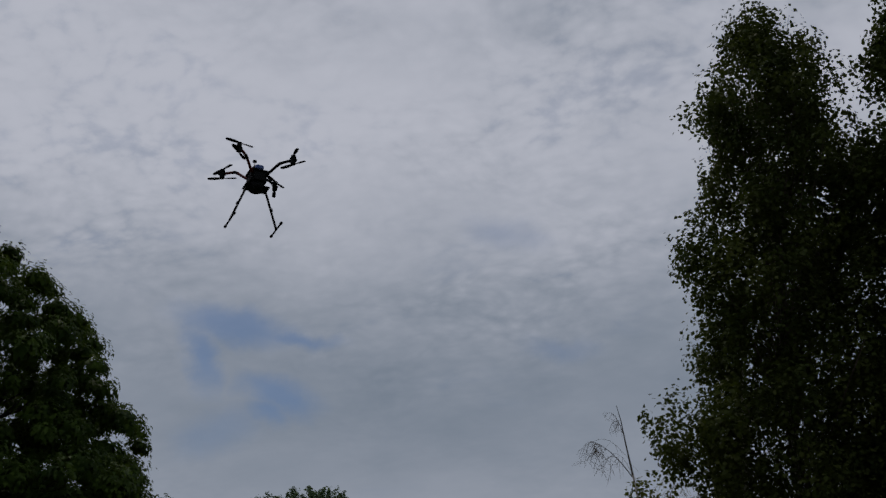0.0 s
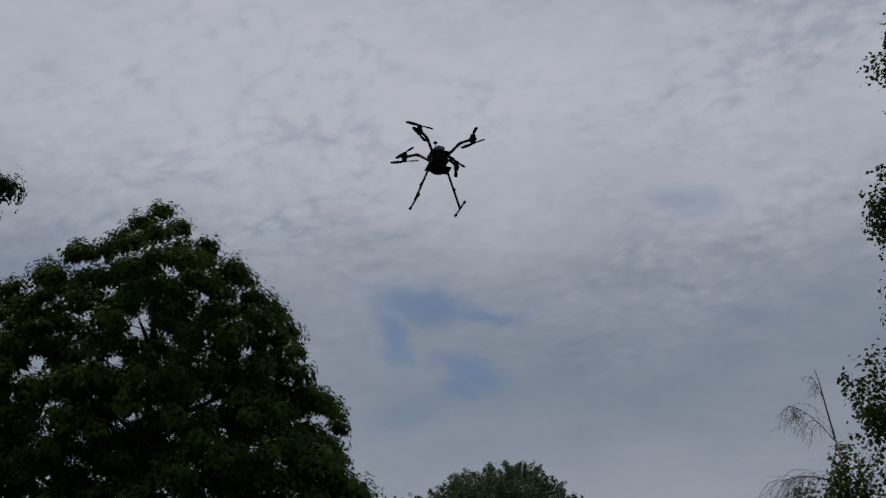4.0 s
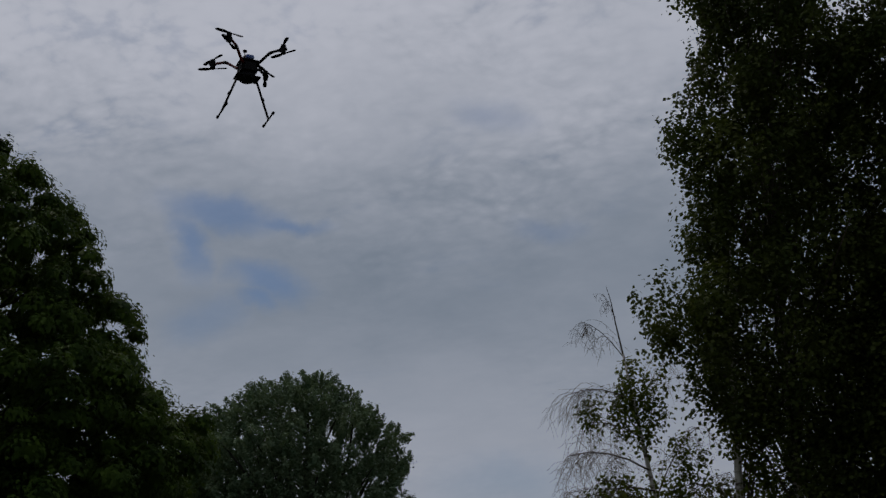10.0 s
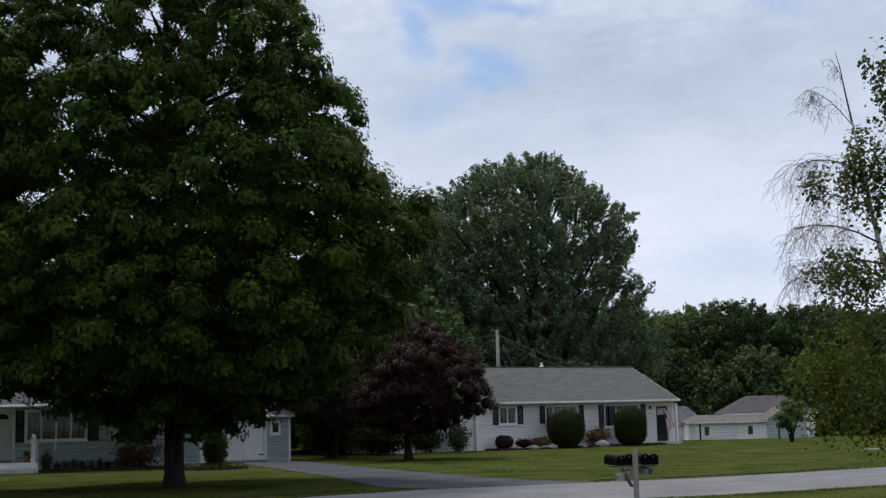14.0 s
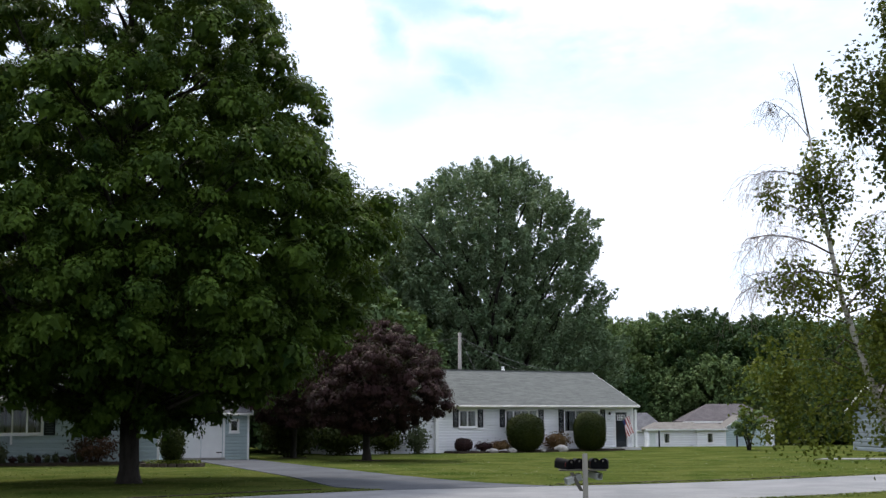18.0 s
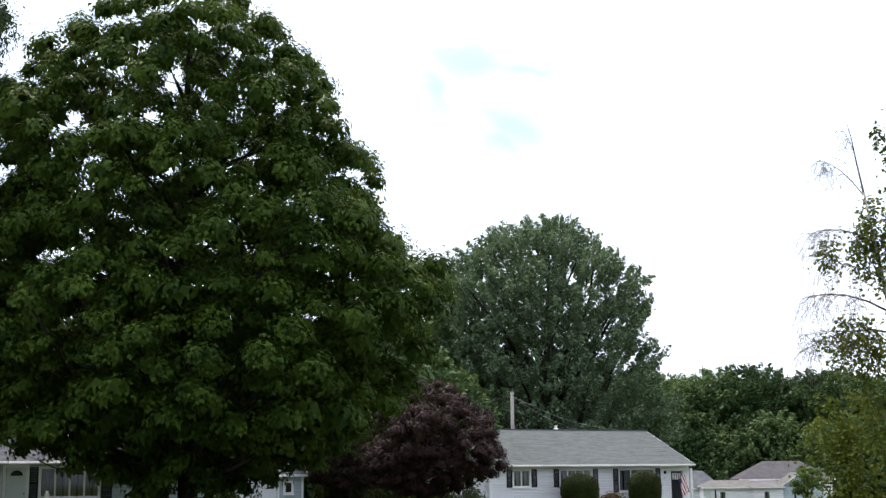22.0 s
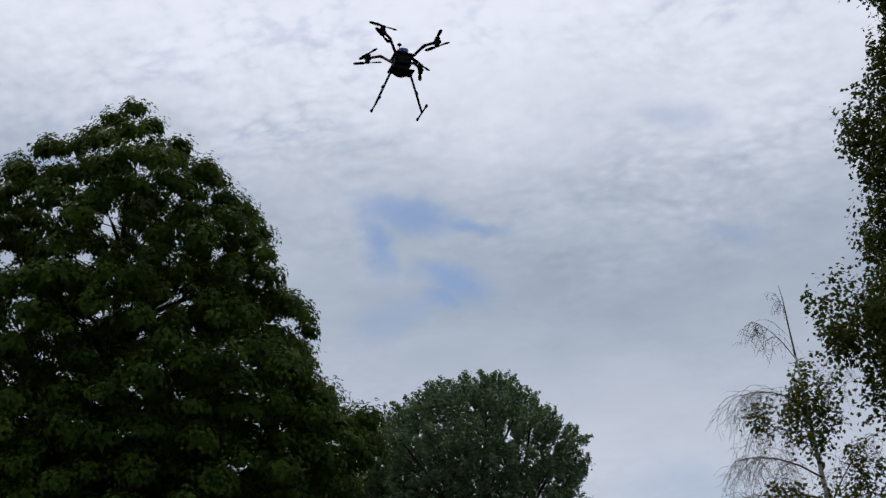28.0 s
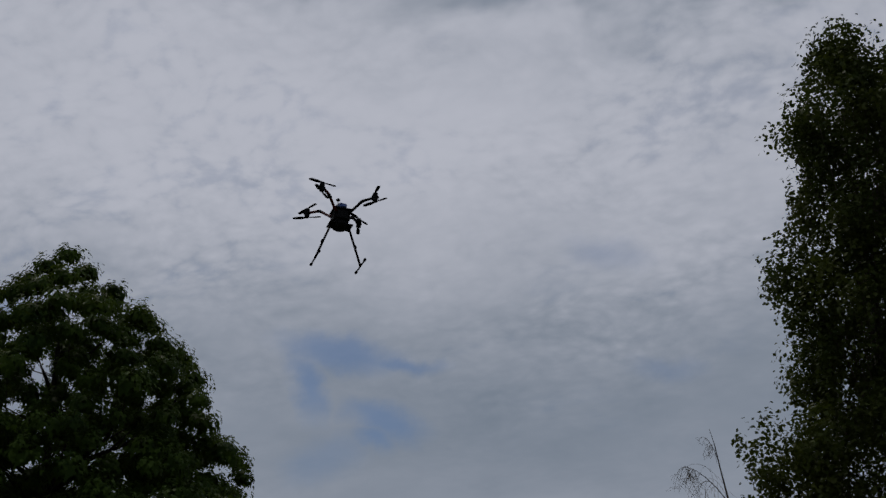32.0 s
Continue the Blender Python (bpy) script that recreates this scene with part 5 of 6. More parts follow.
LEFT_GAPS = ((8.0, 12.6, 1.5, 0.9, 0.85), (5.0, 12.4, 1.3, 0.7, 0.7), (9.2, 15.6, 0.9, 0.8, 0.7), (7.0, 17.0, 1.2, 0.7, 0.6), (3.6, 14.6, 1.2, 0.8, 0.55), (7.6, 9.0, 0.8, 0.6, 0.5))
tufted_tree("shade_tree", (-26.5, 36.0), LEFT, "tall spreading dark green shade tree", FAR_LEAF, BARK, 2, trunk=0.36, n=1100, apart=0.92, radius=(0.5, 1.0), per=400, size=0.105, shape=OVAL, limbs=60, twigs=220, top=21, gaps=LEFT_GAPS, outer=0.55, squash=1.0, droop=0.5, rough=0.09, open_=0.3)
FAR = [(2.5, 7.5, 8.5), (6.0, 9.3, 9.4), (9.5, 9.6, 8.2), (12.0, 9.2, 7.3), (14.0, 9.2, 7.4), (16.8, 8.3, 7.1), (18.8, 7.2, 5.4), (20.3, 5.2, 3.0), (21.4, 2.4, 2.1), (22.0, 0.6, 1.2)]
FAR_GAPS = ((1.6, 17.2, 0.5, 1.5, 0.8), (3.8, 15.5, 1.1, 1.0, 0.6), (5.6, 13.2, 1.3, 0.8, 0.6), (3.2, 12.6, 0.8, 0.8, 0.5), (6.2, 10.5, 1.0, 0.6, 0.6))
tufted_tree("silver_maple_tree", (0.0, 100.0), FAR, "broad grey-green tree behind the white house", SILVER_LEAF, BARK, 3, trunk=0.5, n=2700, apart=0.46, radius=(0.9, 1.6), per=96, size=0.175, rough=0.06, shape=OVAL, limbs=34, twigs=110, top=19.5, rise=1.35, gaps=FAR_GAPS, sprays=True, outer=0.62, limb_size=0.34)
tufted_tree("plum_tree", (-5.8, 58.1), [(1.2, 0.7, 0.6), (1.7, 1.9, 2.3), (2.2, 2.3, 3.2), (2.8, 2.6, 3.5), (3.6, 2.5, 3.4), (4.6, 2.0, 2.9), (5.5, 0.7, 1.9), (6.1, -0.4, 1.0)], "dark purple-leaved plum tree beside the driveway", PURPLE_LEAF, BARK, 4, trunk=0.17, n=330, apart=0.5, radius=(0.3, 0.52), per=230, size=0.085, shape=OVAL, limbs=26, twigs=60, top=5.3, group="purple trees", rise=0.9, squash=0.9, limb_size=0.5)
tufted_tree("plum_tree", (-9.8, 62.8), [(1.5, 1.0, 1.2), (2.4, 2.2, 2.4), (4.2, 2.3, 2.5), (5.4, 1.1, 1.3)], "smaller dark purple-leaved tree beside the shed", PURPLE_LEAF, BARK, 5, trunk=0.13, n=240, apart=0.5, radius=(0.3, 0.52), per=200, size=0.08, shape=OVAL, limbs=16, twigs=40, top=4.8, group="purple trees", rise=0.9, squash=0.9, limb_size=0.5)
BIRCH = [(3.2, 0.1, 1.4), (4.6, 0.35, 1.8), (5.2, 1.0, 2.0), (5.8, 1.9, 2.2), (6.6, 2.3, 2.3), (7.4, 2.8, 2.4), (7.9, 3.0, 2.4), (8.3, 1.9, 2.4), (9.4, 1.95, 2.5), (10.4, 2.2, 2.5), (11.5, 1.85, 2.6), (12.6, 1.4, 2.6), (14.4, 1.5, 2.4), (15.3, 0.95, 1.9), (16.3, 0.5, 1.2), (16.7, 0.2, 0.3)]
tree("birch_tree", (8.88, 23.6), BIRCH, "tall dense birch with small drooping leaves", "tree", BIRCH_LEAF, BIRCH_BARK, 6, trunk=0.1, n=3000, per=34, size=0.075, radius=(0.14, 0.36), limbs=50, inner=0.03, limb_bark=TWIG_BARK, drop=2.2, flat=1.1, top=15.5, group="birches", lobe=(0.3, 0.7), per_lobe=8, twigs=160)
tree("birch_tree", (11.3, 22.4), [(4, 1.4, 1.5), (9, 1.8, 2.2), (12, 1.3, 2.4), (14, 0.8, 2.2), (16.0, 0.1, 1.5), (17.2, -0.2, 0.8)], "tall birch standing behind its neighbour", "tree", BIRCH_LEAF, BIRCH_BARK, 7, trunk=0.11, n=1700, per=42, size=0.08, limb_bark=TWIG_BARK, radius=(0.16, 0.34), limbs=30, inner=0.1, drop=1.6, flat=1.0, top=15.5, group="birches", lobe=(0.35, 0.75), twigs=120)
tree("birch_tree", (11.1, 23.2), [(0.9, 1.2, 1.8), (3.0, 1.7, 2.4), (6.0, 1.8, 2.4), (8.5, 1.4, 1.8)], "low dense birch filling the space under its neighbours", "tree", BIRCH_LEAF, BIRCH_BARK, 10, trunk=0.08, n=1500, per=38, size=0.08, limb_bark=TWIG_BARK, radius=(0.16, 0.34), limbs=26, inner=0.05, drop=1.6, flat=1.0, top=8.0, group="birches", lobe=(0.35, 0.75), twigs=60)
tree("birch_tree", (7.88, 24.0), [(0.9, 0.9, 1.2), (2.0, 1.4, 1.7), (3.2, 1.2, 1.6), (4.0, 0.6, 1.1), (5.0, 0.25, 0.7), (6.0, 0.1, 0.6)], "slender birch with low hanging yellow-green boughs", "tree", YELLOW_LEAF, BIRCH_BARK, 9, trunk=0.1, n=340, per=30, size=0.075, radius=(0.14, 0.32), limbs=24, inner=0.05, drop=1.8, flat=1.0, top=9.0, bend=(0.4, 0), group="birches", lobe=(0.35, 0.7), twigs=50, limb_bark=TWIG_BARK)


# ---- the half-bare yellowing birch, leaning, with its dead top ----
def hanging_twigs(bm, path, n, length, rng):
    """Fine forked twigs hanging from the outer part of a branch."""
    for k in range(n):
        f = rng.uniform(0.3, 1.0) * (len(path) - 1)
        i = min(int(f), len(path) - 2)
        p = path[i].lerp(path[i + 1], f - i)
        d = Vector((rng.uniform(-0.9, 0.5), rng.uniform(-0.6, 0.6), rng.uniform(-0.2, 0.5)))
        ln = length * rng.uniform(0.4, 1.1)
        pts = [p.copy()]
        for j in range(6):
            d = d.normalized() + Vector((rng.uniform(-0.25, 0.25), rng.uniform(-0.2, 0.2), -0.42))
            p = p + d.normalized() * ln / 6
            pts.append(p.copy())
        tube(bm, pts, [0.005 - 0.0005 * j for j in range(7)], 3)
        for j in (2, 3, 4, 5):
            e = Vector((rng.uniform(-0.8, 0.8), rng.uniform(-0.5, 0.5), rng.uniform(-1.0, 0.1))).normalized() * ln * 0.4
            tube(bm, [pts[j], pts[j] + e * 0.6, pts[j] + e + Vector((0, 0, -0.1 * ln))], [0.003, 0.0026, 0.0016], 3)


def yellow_birch():
    rng = random.Random(11)
    root = thing("birch_tree", pose(7.68, 24.2, 0), "thin leaning yellowing birch with a bare dead top", "tree", "birches")
    stem = [Vector(p) for p in ((0.04, 0, -0.1), (0.0, 0, 0.1), (-0.28, 0, 0.82), (-0.62, 0.03, 1.78), (-0.96, 0.05, 2.87), (-1.24, 0.05, 3.81), (-1.41, 0.04, 4.76), (-1.52, 0.02, 5.48), (-1.74, 0, 6.94))]
    part("trunk", tube(bmesh.new(), stem, [0.12, 0.09, 0.075, 0.068, 0.06, 0.052, 0.043, 0.034, 0.019], 12), BIRCH_BARK, root, smooth=True)
    part("dead_top", tube(bmesh.new(), [stem[-1], Vector((-1.83, 0, 7.5)), Vector((-1.90, 0, 8.0)), Vector((-1.97, 0, 8.3))], [0.019, 0.014, 0.009, 0.004], 6), TWIG_BARK, root)
    dead = bmesh.new()
    for start, end, r, n, ln in (((-1.75, 0, 6.9), (-2.5, 0.1, 7.62), 0.011, 16, 0.7), ((-1.86, 0, 7.7), (-2.05, 0, 8.15), 0.006, 6, 0.35), ((-1.6, 0, 6.0), (-2.85, -0.2, 6.15), 0.016, 26, 0.9), ((-1.5, 0, 5.3), (-2.6, 0.4, 5.65), 0.013, 20, 0.9),
                                 ((-1.42, 0, 4.7), (-2.95, 0.1, 5.0), 0.02, 40, 1.05), ((-1.33, 0, 4.3), (-3.15, -0.2, 3.95), 0.021, 40, 0.9), ((-1.3, 0, 4.0), (-2.9, 0.5, 4.35), 0.014, 24, 0.9), ((-1.45, 0, 5.0), (-0.85, 0.2, 6.9), 0.014, 14, 0.7),
                                 ((-1.3, 0, 4.2), (-0.2, 0.3, 5.6), 0.016, 22, 0.8), ((-1.2, 0, 3.7), (0.1, -0.2, 4.6), 0.016, 20, 0.8)):
        a, b = Vector(start), Vector(end)
        path = [a.lerp(b, f) + Vector((0, 0, 0.16 * (b - a).length * f * (1 - f) * 3)) for f in (0, 0.25, 0.5, 0.75, 1)]
        part("limb", tube(bmesh.new(), path, [r, r * 0.85, r * 0.65, r * 0.45, r * 0.25], 6), TWIG_BARK, root, smooth=True)
        hanging_twigs(dead, path, int(n * 1.5), ln, rng)
    for k in range(14):
        z = 1.6 + 0.2 * k
        i = max(j for j in range(len(stem) - 1) if stem[j].z <= z)
        a = stem[i].lerp(stem[i + 1], (z - stem[i].z) / (stem[i + 1].z - stem[i].z))
        q = 2.4 * k
        b = a + Vector((1.5 * math.cos(q), 1.0 * math.sin(q), rng.uniform(-0.2, 0.5)))
        part("limb", tube(bmesh.new(), [a, a.lerp(b, 0.5) + Vector((0, 0, 0.2)), b], [0.017, 0.012, 0.004], 6), TWIG_BARK, root, smooth=True)
    tagged(part("dead_branchwork", dead, DEAD_WOOD, root), kind="stuff")
    # leaf sprays: place, half-widths and number of each
    g = np.random.default_rng(21)
    clumps = []
    for x, z, rx, rz, n in ((-1.5, 6.0, 0.6, 0.95, 84), (-2.5, 5.85, 0.3, 0.4, 12), (-1.7, 4.1, 1.3, 0.55, 80), (-0.75, 4.55, 0.55, 0.8, 44), (-0.1, 3.9, 0.6, 0.6, 36), (-1.2, 2.6, 1.8, 1.1, 165), (-2.6, 2.3, 0.6, 0.8, 40), (-1.6, 1.5, 1.5, 0.6, 45)):
        p = g.normal(size=(n, 3))
        p *= (g.random((n, 1)) ** 0.4) / np.linalg.norm(p, axis=1, keepdims=True)
        clumps.append(np.concatenate([p * [rx, max(0.6 * rx, 0.3), rz] + [x, 0, z], 0.13 + 0.16 * g.random((n, 1))], 1))
    clumps = np.concatenate(clumps)
    clumps[:, 2] = np.maximum(clumps[:, 2], 0.9)
    p, face, s = clump_leaves(clumps, 24, 0.062, g, 1.0, 1.8)
    leaf_mesh("crown", p, face, s, YELLOW_LEAF, root, g)


yellow_birch()

# woods behind the houses, each tree a copy of one of three
WOODS = [[(1.0, 3.5, 3.5), (3.0, 4.6, 4.6), (6.0, 4.8, 4.8), (8.5, 3.8, 3.8), (10.2, 2.4, 2.4), (11.0, 1.2, 1.2)],
         [(1.0, 4.0, 4.0), (3.5, 5.4, 5.4), (7.0, 5.6, 5.6), (10.5, 4.4, 4.4), (12.4, 2.6, 2.6), (13.3, 1.2, 1.2)],
         [(0.8, 3.0, 3.0), (2.5, 3.8, 3.8), (5.0, 4.0, 4.0), (7.5, 3.0, 3.0), (8.8, 1.8, 1.8), (9.4, 0.8, 0.8)],
         [(1.0, 5.0, 5.0), (4.0, 6.6, 6.6), (8.0, 7.2, 7.2), (12.0, 6.0, 6.0), (14.6, 4.0, 4.0), (16.2, 1.6, 1.6)]]
SPOTS = [(14, 168, 3), (22, 172, 3), (30, 167, 3), (38, 171, 3), (46, 166, 3), (55, 168, 3), (64, 160, 3), (73, 152, 3), (18, 182, 3), (34, 184, 3), (50, 182, 3), (80, 140, 3), (8, 176, 3), (42, 178, 3), (11, 160, 3), (18, 164, 3), (26, 163, 3), (34, 163, 3), (42, 162, 3), (50, 160, 3), (59, 157, 3), (68, 150, 3), (26, 176, 3), (12, 172, 3), (30, 180, 3), (46, 174, 3), (4, 165, 3), (15, 156, 2), (21, 157, 2), (27, 156, 0), (33, 155, 2), (38, 154, 0), (44, 153, 2), (50, 152, 0), (57, 149, 2), (9, 157, 0), (30, 172, 3), (22, 166, 3), (38, 164, 3), (54, 162, 3),
         (-9, 112, 1), (-15, 106, 0), (-21, 98, 1), (-27, 94, 1), (-33, 88, 1), (-39, 84, 0), (-46, 78, 1), (-51, 70, 1), (-46, 62, 0), (-13, 84, 2), (-18, 76, 2), (-24, 72, 1), (-31, 68, 1), (-38, 66, 1),
         (-40.5, 58, 2), (-36.5, 60, 2), (-8, 88, 2), (-12.5, 76, 2), (-9.5, 72, 2), (-1, 119, 0), (-5, 120, 1), (-11, 100, 3), (-17, 112, 3), (1, 124, 1)]
made = {}
for i, (x, y, k) in enumerate(SPOTS):
    if y > 130:
        y += 9
    zg = -1.25 * min(max((y - 88) / 60, 0), 1)
    if k not in made:
        made[k] = tufted_tree("woodland_tree", (x, y), WOODS[k], "dark green tree of the woods behind the houses", WOOD_LEAF, BARK, 30 + k, trunk=0.2, n=620 if k == 3 else 420, apart=0.7, radius=(1.1, 2.1), per=60, size=0.3, shape=OVAL, limbs=14, twigs=0, group="woodland trees", rough=0.09, sprays=True)
        made[k].location.z = zg
    else:
        tall = 0.92 + 0.16 * ((i * 0.618) % 1.0)
        copy_thing(made[k], pose(x, y, zg, 0, 0, 67 * i) @ Matrix.Diagonal((1.05, 1.05, tall, 1)))
st = tree("small_tree", (14.2, 76.0), [(0.7, 0.35, 0.3), (1.05, 1.0, 0.95), (1.5, 1.15, 1.1), (1.95, 0.75, 0.8), (2.3, 0.2, 0.25)], "small multi-stemmed grey-green tree on the far lawn", "tree", WOOD_LEAF, BARK, 44, trunk=0.05, n=120, per=42, size=0.09, radius=(0.14, 0.28), limbs=10, lobe=(0.2, 0.45), fork=0.05, top=1.9)
for k in range(5):
    a = 1.26 * k + 0.4
    part("stem", tube(bmesh.new(), [(0.05 * math.cos(a), 0.05 * math.sin(a), -0.1), (0.16 * math.cos(a), 0.16 * math.sin(a), 0.5), (0.5 * math.cos(a), 0.5 * math.sin(a), 1.5)], [0.05, 0.038, 0.015], 8), BARK, st, smooth=True)
for k, (x, y, h, r) in enumerate(((-33.2, 48.5, 3.4, 1.5), (-31.8, 50.5, 2.3, 1.3), (-33.5, 52, 3.2, 1.6), (-10.2, 64.5, 2.2, 1.4), (-8.0, 67.5, 1.9, 1.6), (-6.4, 70.5, 1.6, 1.2))):
    bush("hedge_shrub", x, y, 0, r, r * 0.8, h, "large loose yellow-green shrub behind the lawn" if k < 3 else "large loose dark green shrub behind the lawn", LIME_LEAF if k < 3 else YEW_LEAF, 80 + k, n=3800, size=0.12, ragged=0.3, rough=0.12, group="hedge shrubs")


# ---- pole and wires behind the white house ----
def pole():
    root = thing("utility_pole", pose(-2.45, 82.2, 0), "pale weathered wooden pole behind the roof", "pole")
    part("shaft", tube(bmesh.new(), [(0, 0, -0.3), (0, 0, 3.5), (0, 0, 7.25)], [0.13, 0.12, 0.1], 12), GREY_WOOD, root, smooth=True)
    part("bolt", tube(bmesh.new(), [(-0.16, -0.05, 7.0), (0.16, -0.05, 7.0)], [0.02, 0.02], 8), BLACK_TIN, root)
    for name, end, sag in (("wire", (4.6, 3.5, 4.85), 0.35), ("wire", (7.5, 5.0, 4.9), 0.5), ("wire", (1.3, 1.2, 4.2), 0.05), ("wire", (-16.0, 14.0, 6.6), 0.6)):
        pts = []
        for i in range(9):
            f = i / 8
            p = Vector((0, 0, 7.0)).lerp(Vector(end), f)
            pts.append((p.x, p.y, p.z - sag * 4 * f * (1 - f)))
        part(name, tube(bmesh.new(), pts, [0.011] * 9, 5), WIRE, root)


WIRE = material("grey_service_wire", (0.22, 0.22, 0.22), (0.32, 0.32, 0.32), rough=0.6)
pole()


# ---- mailboxes by the road ----
def mailboxes():
    root = thing("mailbox_post", pose(1.47, 21.0, 0), "weathered wooden post carrying roadside mailboxes", "post")
    part("post", boxed(-0.04, 0.04, -0.29, -0.21, -0.2, 1.18, bevel=0.01), GREY_WOOD, root)
    part("crossarm", boxed(-0.4, 0.33, -0.209, 0.12, 0.908, 0.93), DARK_WOOD, root)
    part("brace", prism([(-0.24, 0.884), (-0.18, 0.884), (-0.03, 0.6), (-0.09, 0.6)], -0.209, -0.16), DARK_WOOD, root)
    bm = bmesh.new()
    w, hgt, ln = 0.068, 0.09, 0.2
    prof = [(-w, 0), (w, 0), (w, hgt)] + [(w * math.cos(math.pi * k / 10), hgt + w * math.sin(math.pi * k / 10)) for k in range(1, 10)] + [(-w, hgt)]
    prism(prof, -ln, ln, bm)
    box_ob = thing("mailbox", pose(1.16, 21.05, 0.934, 4, 0, 26), "black domed tin mailbox on the crossarm", "mailbox", "mailboxes")
    part("shell", bm, BLACK_TIN, box_ob)
    part("door", prism([(x * 1.05, z * 1.03 + 0.002) for x, z in prof], -ln - 0.018, -ln - 0.001), BLACK_TIN, box_ob)
    part("latch", boxed(-0.012, 0.012, -ln - 0.04, -ln - 0.019, 0.11, 0.14), DARK_WOOD, box_ob)
    part("signal_flag", boxed(-w - 0.008, -w - 0.002, -0.17, -0.15, 0.05, 0.11), RED_ARM, box_ob)
    for x, z, rx, a in ((1.365, 0.934, 0, 6), (1.625, 0.938, 0, 3), (1.785, 0.934, 0, -7)):
        copy_thing(box_ob, pose(x, 21.07, z, rx, 0, a))
    tube_ob = thing("newspaper_tube", pose(1.30, 20.86, 0.735, 17, 8, -68), "open grey plastic newspaper tube under the mailboxes", "newspaper tube", "newspaper tubes")
    bm = bmesh.new()
    for x0, x1, z0, z1 in ((-0.055, -0.048, 0, 0.10), (0.048, 0.055, 0, 0.10), (-0.048, 0.048, 0, 0.007), (-0.048, 0.048, 0.093, 0.10)):
        box(bm, x0, x1, -0.13, 0.13, z0, z1)
    part("sleeve", bm, GREY_PLASTIC, tube_ob)
    part("back", boxed(-0.048, 0.048, 0.115, 0.128, 0.007, 0.093), ROOF_GREY, tube_ob)
    copy_thing(tube_ob, pose(1.62, 20.97, 0.79, 10, 0, 38))


RED_ARM = material("dark_red_anodised_tube", (0.07, 0.006, 0.006), (0.11, 0.01, 0.009), rough=0.5)
DARK_WOOD = material("dark_weathered_wood", (0.06, 0.055, 0.05), (0.11, 0.10, 0.09), scale=4.0, stretch=(1, 1, 0.1), rough=0.9)
GREY_PLASTIC = material("weathered_grey_plastic", (0.33, 0.34, 0.35), (0.45, 0.46, 0.47), scale=3.0, rough=0.6)

mailboxes()


# ---- far houses ----
def plain_house(at_, turn, length, depth, eave, ridge, siding, roof, label, holes, door=None, z=0.0):
    h = thing("house", pose(*at_, z, 0, 0, turn), label, "house", "houses across the lawn")
    wall(h, 0, length, 0, eave, holes, siding, course=0.25)
    other_walls(h, 0, length, 0, depth, eave, siding)
    gable_roof(h, 0, length, 0, depth, eave + 0.08, ridge, roof, over=0.4, side=0.3, gable=siding)
    for x0, x1, z0, z1 in holes:
        if z0 < 0.3:
            d = part("door", boxed(x0 + 0.01, x1 - 0.01, 0.05, 0.1, z0 + 0.01, z1 - 0.01), PALE_DOOR, h)
            part("knob", boxed(x0 + 0.08, x0 + 0.13, 0.0, 0.048, 1.0, 1.05, bevel=0.01), BRASS, d)
        else:
            window(h, x0, x1, z0, z1, cols=2 if x1 - x0 > 1 else 1)
    part("corner_trim", boxed(-0.06, 0.1, -0.04, 0.15, 0, eave), TRIM, h)
    part("corner_trim", boxed(length - 0.1, length + 0.06, -0.04, 0.15, 0, eave), TRIM, h)
    return h


def hip_roof(h, x0, x1, y0, y1, ze, zr, inl, inr, mat, thick=0.16, over=0.35):
    """Roof with sloping ends: the ridge starts inl from one end and stops inr from the other."""
    bm = bmesh.new()
    x0, x1, y0, y1 = x0 - over, x1 + over, y0 - over, y1 + over
    ym = (y0 + y1) / 2
    low = [bm.verts.new((x, y, ze)) for x, y in ((x0, y0), (x1, y0), (x1, y1), (x0, y1))]
    up = [bm.verts.new((x, y, ze + thick)) for x, y in ((x0, y0), (x1, y0), (x1, y1), (x0, y1))]
    a, b = bm.verts.new((x0 + inl, ym, zr)), bm.verts.new((x1 - inr, ym, zr))
    for f in ((up[0], up[1], b, a), (up[1], up[2], b), (up[2], up[3], a, b), (up[3], up[0], a), tuple(reversed(low))):
        bm.faces.new(f)
    for i in range(4):
        bm.faces.new((low[i], low[(i + 1) % 4], up[(i + 1) % 4], up[i]))
    roof = part("roof", bm, mat, h)
    part("fascia", boxed(x0, x1, y0 - 0.03, y0 - 0.004, ze - 0.02, ze + thick - 0.02), TRIM, roof)
    return roof


def hip_house(at_, turn, length, depth, eave, ridge, inl, inr, roof, label, holes, z):
    h = thing("house", pose(*at_, z, 0, 0, turn), label, "house", "houses across the lawn")
    wall(h, 0, length, 0, eave, holes, SIDING_WHITE, course=0.25)
    other_walls(h, 0, length, 0, depth, eave, SIDING_WHITE)
    hip_roof(h, 0, length, 0, depth, eave + 0.02, ridge, inl, inr, roof)
    for x0, x1, z0, z1 in holes:
        if z0 < 0.3:
            part("door", boxed(x0 + 0.01, x1 - 0.01, 0.05, 0.1, z0 + 0.01, z1 - 0.01), PALE_DOOR, h)
        else:
            window(h, x0, x1, z0, z1, cols=1)
    return h


